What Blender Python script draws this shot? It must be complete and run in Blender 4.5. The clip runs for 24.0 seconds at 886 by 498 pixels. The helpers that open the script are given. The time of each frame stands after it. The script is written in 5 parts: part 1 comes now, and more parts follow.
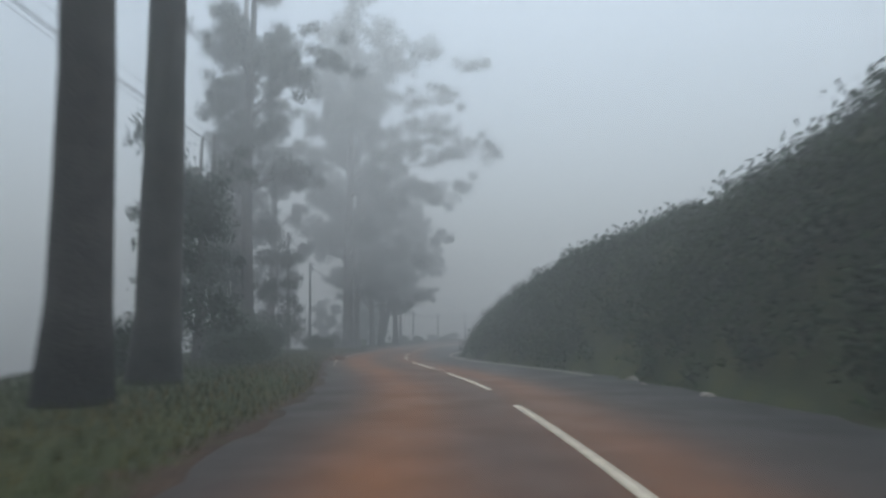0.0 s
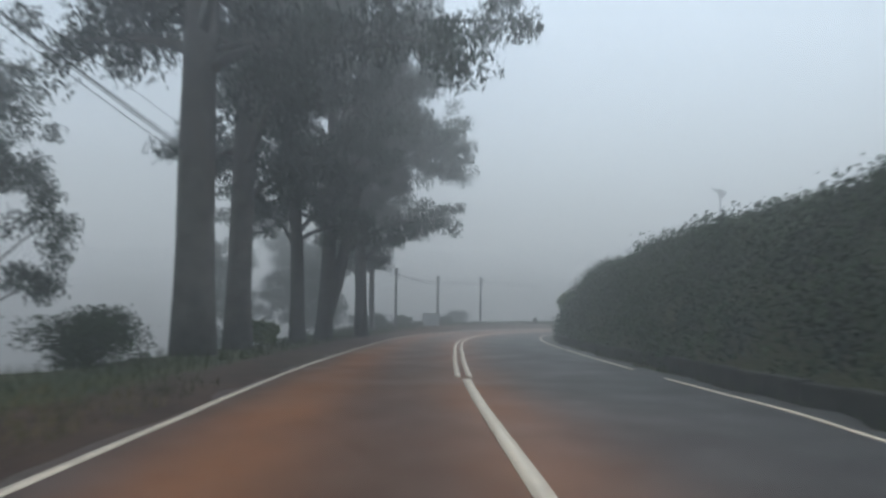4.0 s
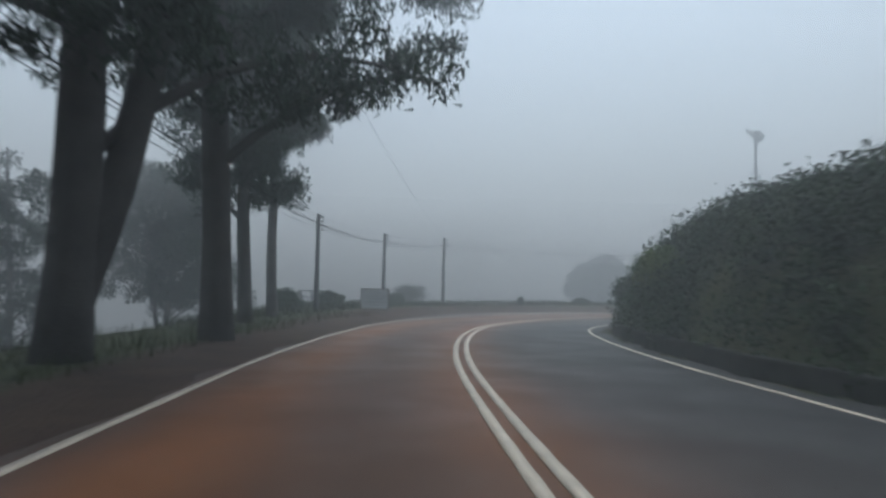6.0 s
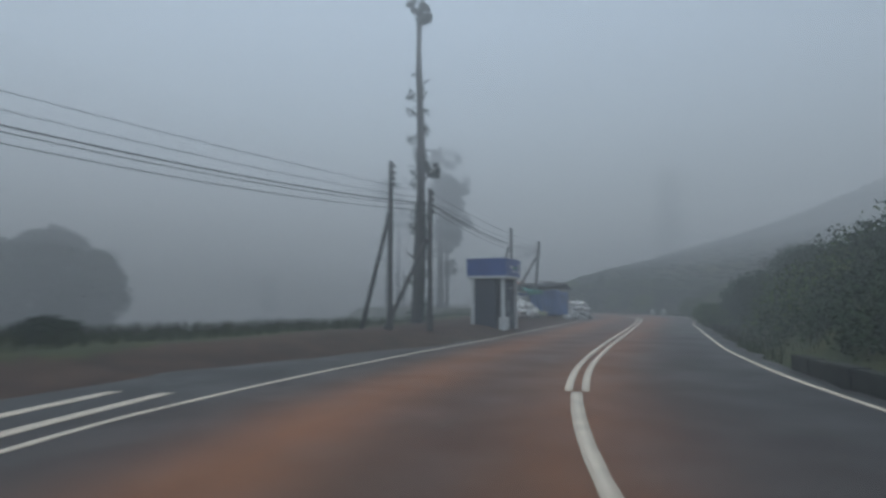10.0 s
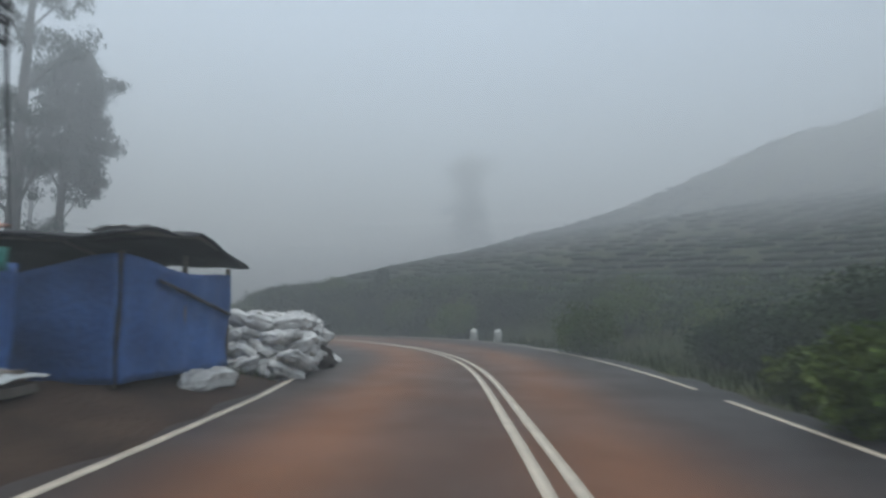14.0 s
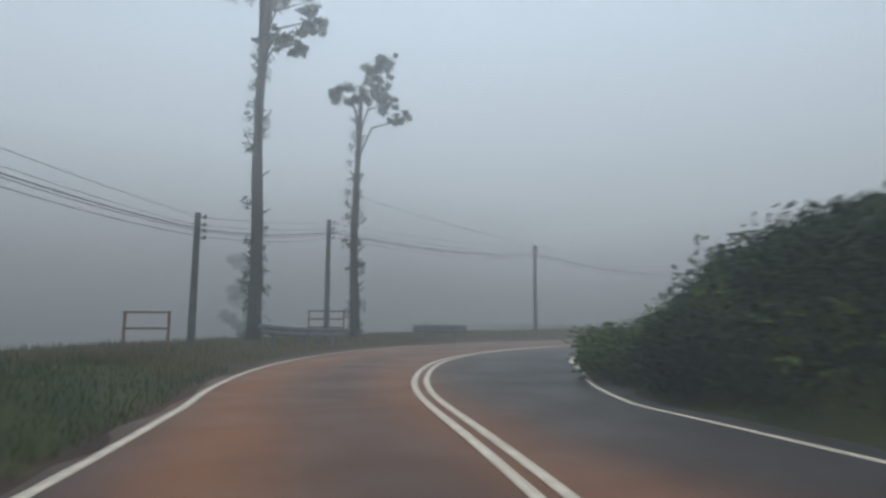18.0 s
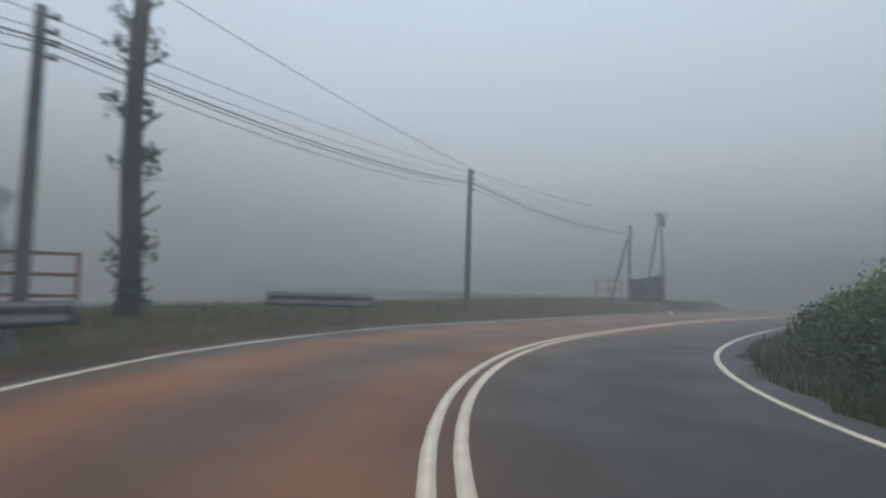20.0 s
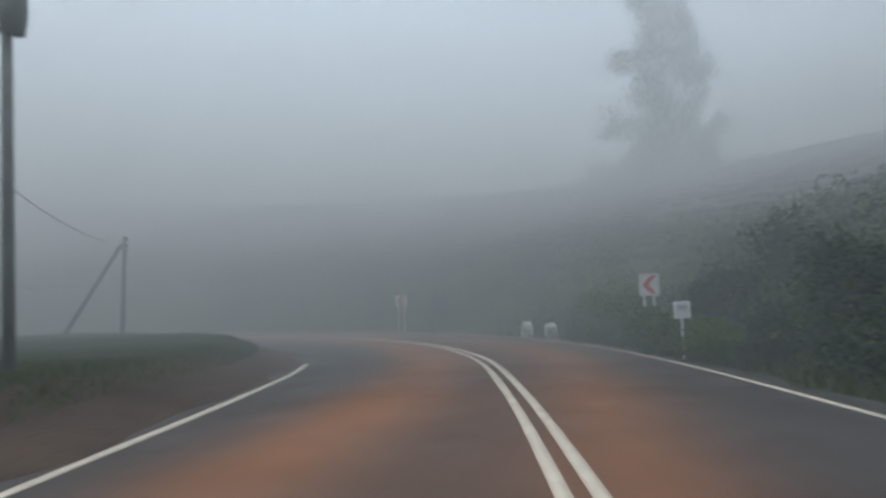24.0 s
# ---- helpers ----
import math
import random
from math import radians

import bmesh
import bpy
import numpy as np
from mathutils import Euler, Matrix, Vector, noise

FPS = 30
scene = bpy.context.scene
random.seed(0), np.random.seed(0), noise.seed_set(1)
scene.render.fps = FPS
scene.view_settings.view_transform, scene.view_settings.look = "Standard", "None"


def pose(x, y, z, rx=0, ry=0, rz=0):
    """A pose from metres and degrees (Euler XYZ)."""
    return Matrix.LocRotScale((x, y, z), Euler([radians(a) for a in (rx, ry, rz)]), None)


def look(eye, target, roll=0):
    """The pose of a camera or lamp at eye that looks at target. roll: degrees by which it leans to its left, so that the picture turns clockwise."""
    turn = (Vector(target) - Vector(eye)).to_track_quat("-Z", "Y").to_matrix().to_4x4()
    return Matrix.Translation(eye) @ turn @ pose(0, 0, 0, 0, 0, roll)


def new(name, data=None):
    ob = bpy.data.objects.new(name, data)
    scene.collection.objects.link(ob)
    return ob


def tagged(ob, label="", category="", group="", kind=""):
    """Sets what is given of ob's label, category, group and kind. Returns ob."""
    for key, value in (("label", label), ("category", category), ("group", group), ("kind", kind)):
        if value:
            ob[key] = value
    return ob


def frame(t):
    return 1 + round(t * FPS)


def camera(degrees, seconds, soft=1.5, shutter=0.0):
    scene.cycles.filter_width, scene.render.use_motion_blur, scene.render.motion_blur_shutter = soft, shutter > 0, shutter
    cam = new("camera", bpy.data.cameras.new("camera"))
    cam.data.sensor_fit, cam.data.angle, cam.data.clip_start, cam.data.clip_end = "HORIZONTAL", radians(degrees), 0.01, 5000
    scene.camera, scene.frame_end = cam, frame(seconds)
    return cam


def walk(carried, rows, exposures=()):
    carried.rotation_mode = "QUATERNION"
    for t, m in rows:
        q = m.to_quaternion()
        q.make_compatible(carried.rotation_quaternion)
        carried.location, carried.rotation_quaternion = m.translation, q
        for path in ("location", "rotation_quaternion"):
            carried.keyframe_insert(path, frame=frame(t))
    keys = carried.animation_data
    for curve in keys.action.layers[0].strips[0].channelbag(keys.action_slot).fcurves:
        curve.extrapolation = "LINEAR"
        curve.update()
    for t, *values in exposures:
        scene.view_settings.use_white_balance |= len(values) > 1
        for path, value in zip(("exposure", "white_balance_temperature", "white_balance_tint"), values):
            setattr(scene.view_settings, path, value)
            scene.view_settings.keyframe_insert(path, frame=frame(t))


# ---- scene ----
LENS = 75.01
cam = camera(LENS, 24.0, soft=2.6, shutter=0.5)
PATH = [
    (0.0, 0.153, -0.074, 1.165, -0.14, 8.51, -0.50),
    (0.5, -0.115, 4.817, 1.158, 0.52, 7.34, 1.61),
    (1.0, -0.431, 9.700, 1.146, 2.66, 8.49, 2.35),
    (1.5, -0.926, 14.748, 1.142, 4.22, 8.69, 1.44),
    (2.0, -1.598, 19.757, 1.131, 3.93, 7.06, -0.20),
    (2.5, -2.085, 24.511, 1.125, 1.93, 6.16, -0.87),
    (3.0, -2.447, 29.101, 1.134, 0.10, 7.00, -0.57),
    (3.5, -2.661, 33.547, 1.137, -1.58, 7.11, -0.25),
    (4.0, -2.747, 37.862, 1.138, -3.15, 6.53, 0.29),
    (4.5, -2.723, 42.057, 1.136, -4.57, 5.01, 1.35),
    (5.0, -2.710, 46.148, 1.136, -5.74, 5.57, 1.24),
    (5.5, -2.551, 50.118, 1.148, -7.82, 6.04, 0.64),
    (6.0, -2.414, 53.894, 1.154, -9.18, 4.26, 0.86),
    (6.5, -2.341, 57.529, 1.159, -11.45, 5.85, 1.36),
    (7.0, -2.067, 61.084, 1.136, -13.57, 5.66, 1.87),
    (7.5, -1.593, 64.794, 1.112, -17.01, 5.25, 2.44),
    (8.0, -0.835, 68.479, 1.097, -22.88, 4.73, 1.97),
    (8.5, 0.474, 72.024, 1.112, -31.88, 4.61, 0.77),
    (9.0, 2.269, 75.204, 1.136, -41.26, 4.78, -0.81),
    (9.5, 4.470, 78.308, 1.125, -52.86, 5.46, -0.48),
    (10.0, 7.598, 80.919, 1.160, -61.95, 5.16, -0.13),
    (10.5, 10.842, 82.706, 1.157, -70.39, 4.68, -0.81),
    (11.0, 14.253, 83.893, 1.159, -76.84, 6.28, 0.06),
    (11.5, 17.695, 84.722, 1.161, -81.09, 7.03, 0.36),
    (12.0, 21.121, 85.328, 1.163, -83.26, 7.19, 0.33),
    (12.5, 24.505, 85.827, 1.170, -83.88, 6.81, -0.04),
    (13.0, 27.878, 86.043, 1.163, -83.79, 7.15, 0.32),
    (13.5, 31.092, 86.169, 1.147, -83.61, 7.62, 0.79),
    (14.0, 34.341, 86.368, 1.126, -82.18, 6.35, 0.04),
    (14.5, 37.671, 86.586, 1.110, -80.45, 6.36, -0.91),
    (15.0, 41.100, 87.017, 1.097, -78.24, 5.47, -1.40),
    (15.5, 44.885, 88.016, 1.119, -75.03, 6.46, -2.34),
    (16.0, 48.799, 89.283, 1.136, -70.58, 5.97, -2.26),
    (16.5, 52.012, 90.704, 1.129, -61.43, 5.78, -1.46),
    (17.0, 55.047, 92.608, 1.115, -51.61, 5.93, -0.13),
    (17.5, 57.375, 95.119, 1.115, -41.48, 6.36, 0.02),
    (18.0, 59.220, 97.910, 1.121, -34.44, 6.88, 0.19),
    (18.5, 60.779, 100.811, 1.123, -31.59, 6.64, 0.47),
    (19.0, 62.281, 103.694, 1.123, -33.37, 5.59, 1.07),
    (19.5, 63.949, 106.436, 1.120, -39.45, 2.80, 2.35),
    (20.0, 65.885, 108.974, 1.116, -48.83, 3.49, 1.71),
    (20.5, 68.159, 111.325, 1.135, -58.72, 3.59, 0.05),
    (21.0, 70.987, 113.411, 1.157, -66.89, 3.83, -0.57),
    (21.5, 74.600, 114.990, 1.140, -75.74, 4.14, 0.57),
    (22.0, 78.553, 116.096, 1.124, -82.02, 4.94, 0.15),
    (22.5, 82.202, 116.601, 1.134, -88.39, 5.57, -1.00),
    (23.0, 85.702, 116.741, 1.141, -92.45, 5.92, -1.80),
    (23.5, 89.211, 116.661, 1.137, -93.96, 5.52, -1.68),
    (24.0, 92.345, 116.487, 1.132, -93.78, 5.31, -1.80),
]
walk(cam, [(t, pose(x, y, z, 0, 0, yaw) @ pose(0, 0, 0, 90 + pitch) @ pose(0, 0, 0, 0, 0, roll))
           for t, x, y, z, yaw, pitch, roll in PATH], exposures=[(t, e, k, 0) for t, e, k in ((0.0, 1.08, 5660), (2.0, 1.26, 5640), (3.0, 1.3, 5640), (5.0, 1.42, 5560), (6.5, 1.08, 5420), (8.5, 0.94, 5330), (10.0, 0.64, 5380), (12.5, 0.96, 5640), (16.0, 0.98, 5620), (20.0, 1.08, 5620), (22.5, 0.88, 5590), (24.0, 1.25, 5590))])

# ---- daylight: an overcast sky over a thick mountain fog ----
world = bpy.data.worlds.new("overcast_sky")
scene.world = world
world.use_nodes = True
wn, wl = world.node_tree.nodes, world.node_tree.links
sky = wn.new("ShaderNodeTexSky")
sky.sky_type, sky.sun_disc = "NISHITA", False
sky.sun_elevation, sky.sun_rotation = radians(80), radians(20)
sky.air_density, sky.dust_density, sky.ozone_density = 1.0, 5.0, 1.5
grey = wn.new("ShaderNodeHueSaturation")
grey.inputs["Saturation"].default_value = 0.55
wl.new(sky.outputs["Color"], grey.inputs["Color"])
wl.new(grey.outputs["Color"], wn["Background"].inputs["Color"])
wn["Background"].inputs["Strength"].default_value = 0.12
sun_data = bpy.data.lights.new("sun", "SUN")
sun_data.energy, sun_data.angle, sun_data.color = 1.5, radians(120), (1.0, 0.98, 0.95)
sun = new("sun", sun_data)
sun.matrix_world = look((0, 0, 80), (-4, -12, 0))

FOG_LOW, FOG_HIGH, FOG_BANK = 0.0136, 0.0280, 0.043
FOG_STEP, FOG_TOP, FOG_FORWARD = 4.5, 30.0, 0.2


# ---- materials ----
def material(name, base, other, scale=6.0, rough=0.8, bump=0.3, fine=60.0, spots=None, metal=0.0, spec=0.5, vary=0.0, rough2=None):
    """A surface of two mottled colours with a fine grain and a relief; vary: shift of tone from piece to piece."""
    m = bpy.data.materials.new(name)
    m.use_nodes = True
    n, l = m.node_tree.nodes, m.node_tree.links
    p = n["Principled BSDF"]
    co = n.new("ShaderNodeTexCoord")
    big = n.new("ShaderNodeTexNoise")
    big.inputs["Scale"].default_value, big.inputs["Detail"].default_value = scale, 6
    small = n.new("ShaderNodeTexNoise")
    small.inputs["Scale"].default_value, small.inputs["Detail"].default_value = fine, 3
    for x in (big, small):
        l.new(co.outputs["Object"], x.inputs["Vector"])
    ramp = n.new("ShaderNodeValToRGB")
    ramp.color_ramp.elements[0].position, ramp.color_ramp.elements[1].position = 0.35, 0.65
    ramp.color_ramp.elements[0].color, ramp.color_ramp.elements[1].color = (*base, 1), (*other, 1)
    l.new(big.outputs["Fac"], ramp.inputs["Fac"])
    mix = n.new("ShaderNodeMix")
    mix.data_type, mix.blend_type = "RGBA", "OVERLAY"
    mix.inputs[0].default_value = 0.45
    l.new(ramp.outputs["Color"], mix.inputs[6])
    l.new(small.outputs["Fac"], mix.inputs[7])
    out = mix.outputs[2]
    if vary:
        info = n.new("ShaderNodeObjectInfo")
        geo = n.new("ShaderNodeNewGeometry")
        add = n.new("ShaderNodeMath")
        add.operation = "ADD"
        l.new(info.outputs["Random"], add.inputs[0])
        l.new(geo.outputs["Random Per Island"], add.inputs[1])
        span = n.new("ShaderNodeMapRange")
        span.inputs["From Max"].default_value = 2.0
        span.inputs["To Min"].default_value, span.inputs["To Max"].default_value = 1 - vary, 1 + vary
        l.new(add.outputs[0], span.inputs["Value"])
        hsv = n.new("ShaderNodeHueSaturation")
        l.new(span.outputs[0], hsv.inputs["Value"])
        l.new(out, hsv.inputs["Color"])
        out = hsv.outputs["Color"]
    l.new(out, p.inputs["Base Color"])
    p.inputs["Metallic"].default_value = metal
    p.inputs["Specular IOR Level"].default_value = spec
    if rough2 is None:
        p.inputs["Roughness"].default_value = rough
    else:
        rr = n.new("ShaderNodeMapRange")
        rr.inputs["From Min"].default_value, rr.inputs["From Max"].default_value = 0.35, 0.65
        rr.inputs["To Min"].default_value, rr.inputs["To Max"].default_value = rough, rough2
        l.new(big.outputs["Fac"], rr.inputs["Value"])
        l.new(rr.outputs[0], p.inputs["Roughness"])
    b = n.new("ShaderNodeBump")
    b.inputs["Strength"].default_value, b.inputs["Distance"].default_value = bump, 0.03
    l.new(small.outputs["Fac"], b.inputs["Height"])
    l.new(b.outputs["Normal"], p.inputs["Normal"])
    return m


def leaf_material(name, base, other, vary=0.35):
    m = material(name, base, other, scale=1.2, rough=0.65, bump=0.0, fine=9.0, spec=0.06, vary=vary)
    return m


M_LEAF = leaf_material("eucalyptus_leaves", (0.026, 0.040, 0.026), (0.042, 0.058, 0.038))
M_LEAF2 = leaf_material("shrub_leaves", (0.018, 0.032, 0.015), (0.038, 0.055, 0.022))
M_LEAF3 = leaf_material("young_leaves", (0.056, 0.090, 0.016), (0.094, 0.116, 0.023))
M_TEA = leaf_material("tea_leaves", (0.018, 0.032, 0.015), (0.033, 0.052, 0.022))
M_BARK = material("eucalyptus_bark", (0.055, 0.050, 0.045), (0.12, 0.11, 0.10), scale=1.6, rough=0.9, bump=0.6, fine=22)
M_BARK2 = material("dark_bark", (0.030, 0.027, 0.024), (0.055, 0.05, 0.044), scale=2.2, rough=0.95, bump=0.8, fine=18)
M_POLE = material("weathered_concrete_pole", (0.07, 0.068, 0.066), (0.12, 0.117, 0.115), scale=2.0, rough=0.9, bump=0.3)
M_CABLE = material("black_cable", (0.02, 0.02, 0.02), (0.03, 0.03, 0.03), rough=0.7, bump=0.0)
M_LINE = material("worn_road_paint", (0.33, 0.28, 0.215), (0.48, 0.41, 0.32), scale=5.0, rough=0.5, bump=0.25, fine=90)
M_GRASS = leaf_material("grass_blades", (0.024, 0.036, 0.008), (0.044, 0.050, 0.013))
M_LUSH = leaf_material("lush_grass_blades", (0.044, 0.064, 0.016), (0.074, 0.088, 0.025))
M_DRYGRASS = leaf_material("dry_grass_blades", (0.115, 0.090, 0.036), (0.165, 0.128, 0.058))


# ---- mesh helpers ----
def mesh_from(name, verts, faces, mats, index=None):
    me = bpy.data.meshes.new(name)
    verts, faces = np.asarray(verts, float), np.asarray(faces, int)
    k = faces.shape[1]
    me.vertices.add(len(verts))
    me.vertices.foreach_set("co", verts.ravel())
    me.loops.add(faces.size)
    me.loops.foreach_set("vertex_index", faces.ravel())
    me.polygons.add(len(faces))
    me.polygons.foreach_set("loop_start", np.arange(len(faces)) * k)
    me.polygons.foreach_set("loop_total", np.full(len(faces), k))
    for m in mats if isinstance(mats, (list, tuple)) else [mats]:
        me.materials.append(m)
    if index is not None:
        me.polygons.foreach_set("material_index", index)
    me.update(calc_edges=True)
    return me


def smooth(me):
    me.polygons.foreach_set("use_smooth", np.ones(len(me.polygons), bool))
    return me


def part_mesh(name, me, parent, label=""):
    ob = new(name, me)
    ob.parent = parent
    return tagged(ob, label)


def part(name, bm, mat, parent, label=""):
    me = bpy.data.meshes.new(name)
    bm.to_mesh(me)
    bm.free()
    me.materials.append(mat)
    ob = new(name, me)
    ob.parent = parent
    return tagged(ob, label)


def thing(name, m, label, category, group="", kind=""):
    ob = new(name)
    ob.empty_display_size = 0.2
    ob.matrix_world = m if isinstance(m, Matrix) else Matrix.Translation(m)
    return tagged(ob, label, category, group, kind)


def tube(points, radii, sides=10, wobble=0.0, seed=0):
    """Vertices and quads of a round bar along points."""
    rng = np.random.RandomState(seed)
    pts = np.asarray(points, float)
    rad = np.broadcast_to(np.asarray(radii, float), (len(pts),))
    d = np.gradient(pts, axis=0)
    d /= np.linalg.norm(d, axis=1, keepdims=True) + 1e-9
    ref = np.where(np.abs(d[:, 2:3]) > 0.9, [[1.0, 0, 0]], [[0, 0, 1.0]])
    u = np.cross(d, ref)
    u /= np.linalg.norm(u, axis=1, keepdims=True)
    v = np.cross(d, u)
    a = np.linspace(0, 2 * np.pi, sides, endpoint=False)
    bumpy = 1 + wobble * rng.uniform(-1, 1, (len(pts), sides)) + wobble * rng.uniform(-1, 1, (1, sides))
    ring = u[:, None] * np.cos(a)[None, :, None] + v[:, None] * np.sin(a)[None, :, None]
    V = (pts[:, None] + ring * (rad[:, None] * bumpy)[..., None]).reshape(-1, 3)
    n, k = len(pts), np.arange(sides)
    F = []
    for i in range(n - 1):
        F.append(np.stack([i * sides + k, i * sides + (k + 1) % sides, (i + 1) * sides + (k + 1) % sides, (i + 1) * sides + k], 1))
    F = np.concatenate(F)
    V = np.concatenate([V, pts[:1], pts[-1:]])
    a0, a1 = len(V) - 2, len(V) - 1
    half = k[::2]
    caps = [[a0, (i + 2) % sides, (i + 1) % sides, i] for i in half] + [[a1, (n - 1) * sides + i, (n - 1) * sides + (i + 1) % sides, (n - 1) * sides + (i + 2) % sides] for i in half]
    return V, np.concatenate([F, np.array(caps)])


def tube_mesh(name, points, radii, mat, sides=10, wobble=0.0, seed=0):
    return smooth(mesh_from(name, *tube(points, radii, sides, wobble, seed), mat))


def boxes(specs, bevel=0.0):
    """One bmesh of boxes, each (centre, size, turn about z)."""
    bm = bmesh.new()
    for c, s, *r in specs:
        m = Matrix.Translation(c) @ Matrix.Rotation(radians(r[0]) if r else 0, 4, "Z") @ Matrix.Diagonal((*s, 1))
        bmesh.ops.create_cube(bm, size=1, matrix=m)
    if bevel:
        bmesh.ops.bevel(bm, geom=bm.edges[:], offset=bevel, segments=2, affect="EDGES")
    return bm


def leaves(centres, radii, count, length, width, droop=0.5, seed=0, flat=1.0):
    """Pointed narrow leaves in soft clumps round the centres."""
    rng = np.random.RandomState(seed)
    centres = np.asarray(centres, float)
    radii = np.broadcast_to(np.asarray(radii, float), (len(centres),))
    c = np.repeat(centres, count, 0)
    r = np.repeat(radii, count)
    d = rng.normal(size=(len(c), 3)).clip(-1.7, 1.7)
    p = c + d * (r * 0.56)[:, None] * [1, 1, flat]
    a = rng.normal(size=(len(c), 3)) * (1 - droop) + np.array([0, 0, -1.0]) * droop
    a /= np.linalg.norm(a, axis=1, keepdims=True)
    b = np.cross(a, rng.normal(size=(len(c), 3)))
    b /= np.linalg.norm(b, axis=1, keepdims=True) + 1e-9
    s = rng.uniform(0.6, 1.3, len(c))[:, None]
    a, b = a * length * s / 2, b * width * s / 2
    V = np.stack([p - a * 0.8 + b, p - a * 0.8 - b, p + a * 1.1], 1).reshape(-1, 3)
    return V, np.arange(len(V)).reshape(-1, 3)


# ---- the road's line ----
CONTROL = [(2.20, -60.00), (2.15, -30.00), (1.98, -10.00), (1.80, 0.01), (1.53, 8.02), (0.92, 15.04), (-0.38, 22.00), (-1.54, 28.47), (-2.04, 34.99), (-2.00,
           41.00), (-1.94, 47.51), (-1.71, 52.52), (-1.22, 58.52), (-0.49, 64.02), (0.82, 69.48), (2.53, 73.63), (4.67, 76.46), (6.97, 78.91), (9.65, 80.70),
           (13.12, 82.15), (17.38, 83.30), (23.00, 84.19), (29.00, 84.92), (35.01, 85.63), (40.52, 86.37), (46.54, 87.42), (51.46, 89.08), (55.38, 91.42),
           (58.54, 94.32), (60.74, 98.08), (62.53, 102.03), (64.08, 105.72), (66.15, 108.90), (68.67, 111.56), (71.93, 113.64), (75.96, 115.04), (81.03, 115.70),
           (86.00, 115.97), (91.00, 115.90), (95.50, 115.47), (100.00, 115.12), (104.49, 115.09), (109.01, 116.17), (113.35, 118.94), (116.46, 123.02), (118.56,
           127.98), (119.47, 134.00), (119.47, 145.00), (118.42, 164.54)]


def spline(points, step):
    p = np.asarray(points, float)
    p = np.concatenate([2 * p[:1] - p[1:2], p, 2 * p[-1:] - p[-2:-1]])
    out = []
    for i in range(1, len(p) - 2):
        n = max(2, int(np.linalg.norm(p[i + 1] - p[i]) / 0.1))
        t = np.linspace(0, 1, n, endpoint=False)[:, None]
        a, b, c, d = p[i - 1], p[i], p[i + 1], p[i + 2]
        out.append(0.5 * (2 * b + (c - a) * t + (2 * a - 5 * b + 4 * c - d) * t**2 + (3 * b - a - 3 * c + d) * t**3))
    q = np.concatenate(out)
    for _ in range(6):
        q[5:-5] = sum(q[5 + k:len(q) - 5 + k] for k in range(-5, 6)) / 11
    s = np.concatenate([[0], np.cumsum(np.linalg.norm(np.diff(q, axis=0), axis=1))])
    g = np.arange(0, s[-1], step)
    return np.stack([np.interp(g, s, q[:, k]) for k in range(q.shape[1])], 1), g


AXIS, AXIS_S = spline(CONTROL, 0.5)
AXIS_S = AXIS_S - 60.0
TAN = np.gradient(AXIS, axis=0)
TAN /= np.linalg.norm(TAN, axis=1, keepdims=True)
RIGHT = np.stack([TAN[:, 1], -TAN[:, 0]], 1)


def on_road(s, o):
    """The place s metres along and o metres to the right of the centre line."""
    s, o = np.broadcast_arrays(np.asarray(s, float), np.asarray(o, float))
    c = np.stack([np.interp(s, AXIS_S, AXIS[:, k]) for k in (0, 1)], -1)
    r = np.stack([np.interp(s, AXIS_S, RIGHT[:, k]) for k in (0, 1)], -1)
    return c + r * o[..., None]


def along(x, y):
    """Metres along and to the right of the centre line, for places."""
    p = np.stack([np.asarray(x, float).ravel(), np.asarray(y, float).ravel()], 1)
    s, o = np.empty(len(p)), np.empty(len(p))
    for i in range(0, len(p), 20000):
        q = p[i:i + 20000]
        d = ((q[:, None] - AXIS[None]) ** 2).sum(-1)
        k = d.argmin(1)
        v = q - AXIS[k]
        side = (v * RIGHT[k]).sum(1)
        s[i:i + 20000] = AXIS_S[k] + (v * TAN[k]).sum(1).clip(-0.3, 0.3)
        o[i:i + 20000] = np.sign(side) * np.sqrt(d[np.arange(len(q)), k])
    return s.reshape(np.shape(x)), o.reshape(np.shape(x))


def table(text):
    v = np.array([[float(q) for q in w.split(":")] for w in text.split()])
    return lambda s: np.interp(s, v[:, 0], v[:, 1])


# Tables of metres along the road against metres across it.
EDGE_R = table("-60:3.40 18:3.60 25:2.90 33:2.50 38:2.91 41:3.30 45:3.83 46:3.84 51:3.85 56:3.82 61:3.74 66:3.60 70:3.50 71:3.45 76:3.26 80:3.21 81:3.16 86:3.05 88:2.98 91:2.92 96:2.74 98:2.65 101:2.63 106:2.58 111:2.52 113:2.50 116:2.73 120:3.05 121:3.11 126:3.46 131:4.08 132:4.21 136:3.99 137:3.93 141:3.30 142:3.14 146:2.74 147:2.63 151:3.28 153:3.59 156:3.48 160:3.29 161:3.25 166:3.03 168:2.96 171:2.91 176:2.92 181:2.96 185:2.99 186:3.00 191:3.08 196:3.12 201:3.14 260:3.22")
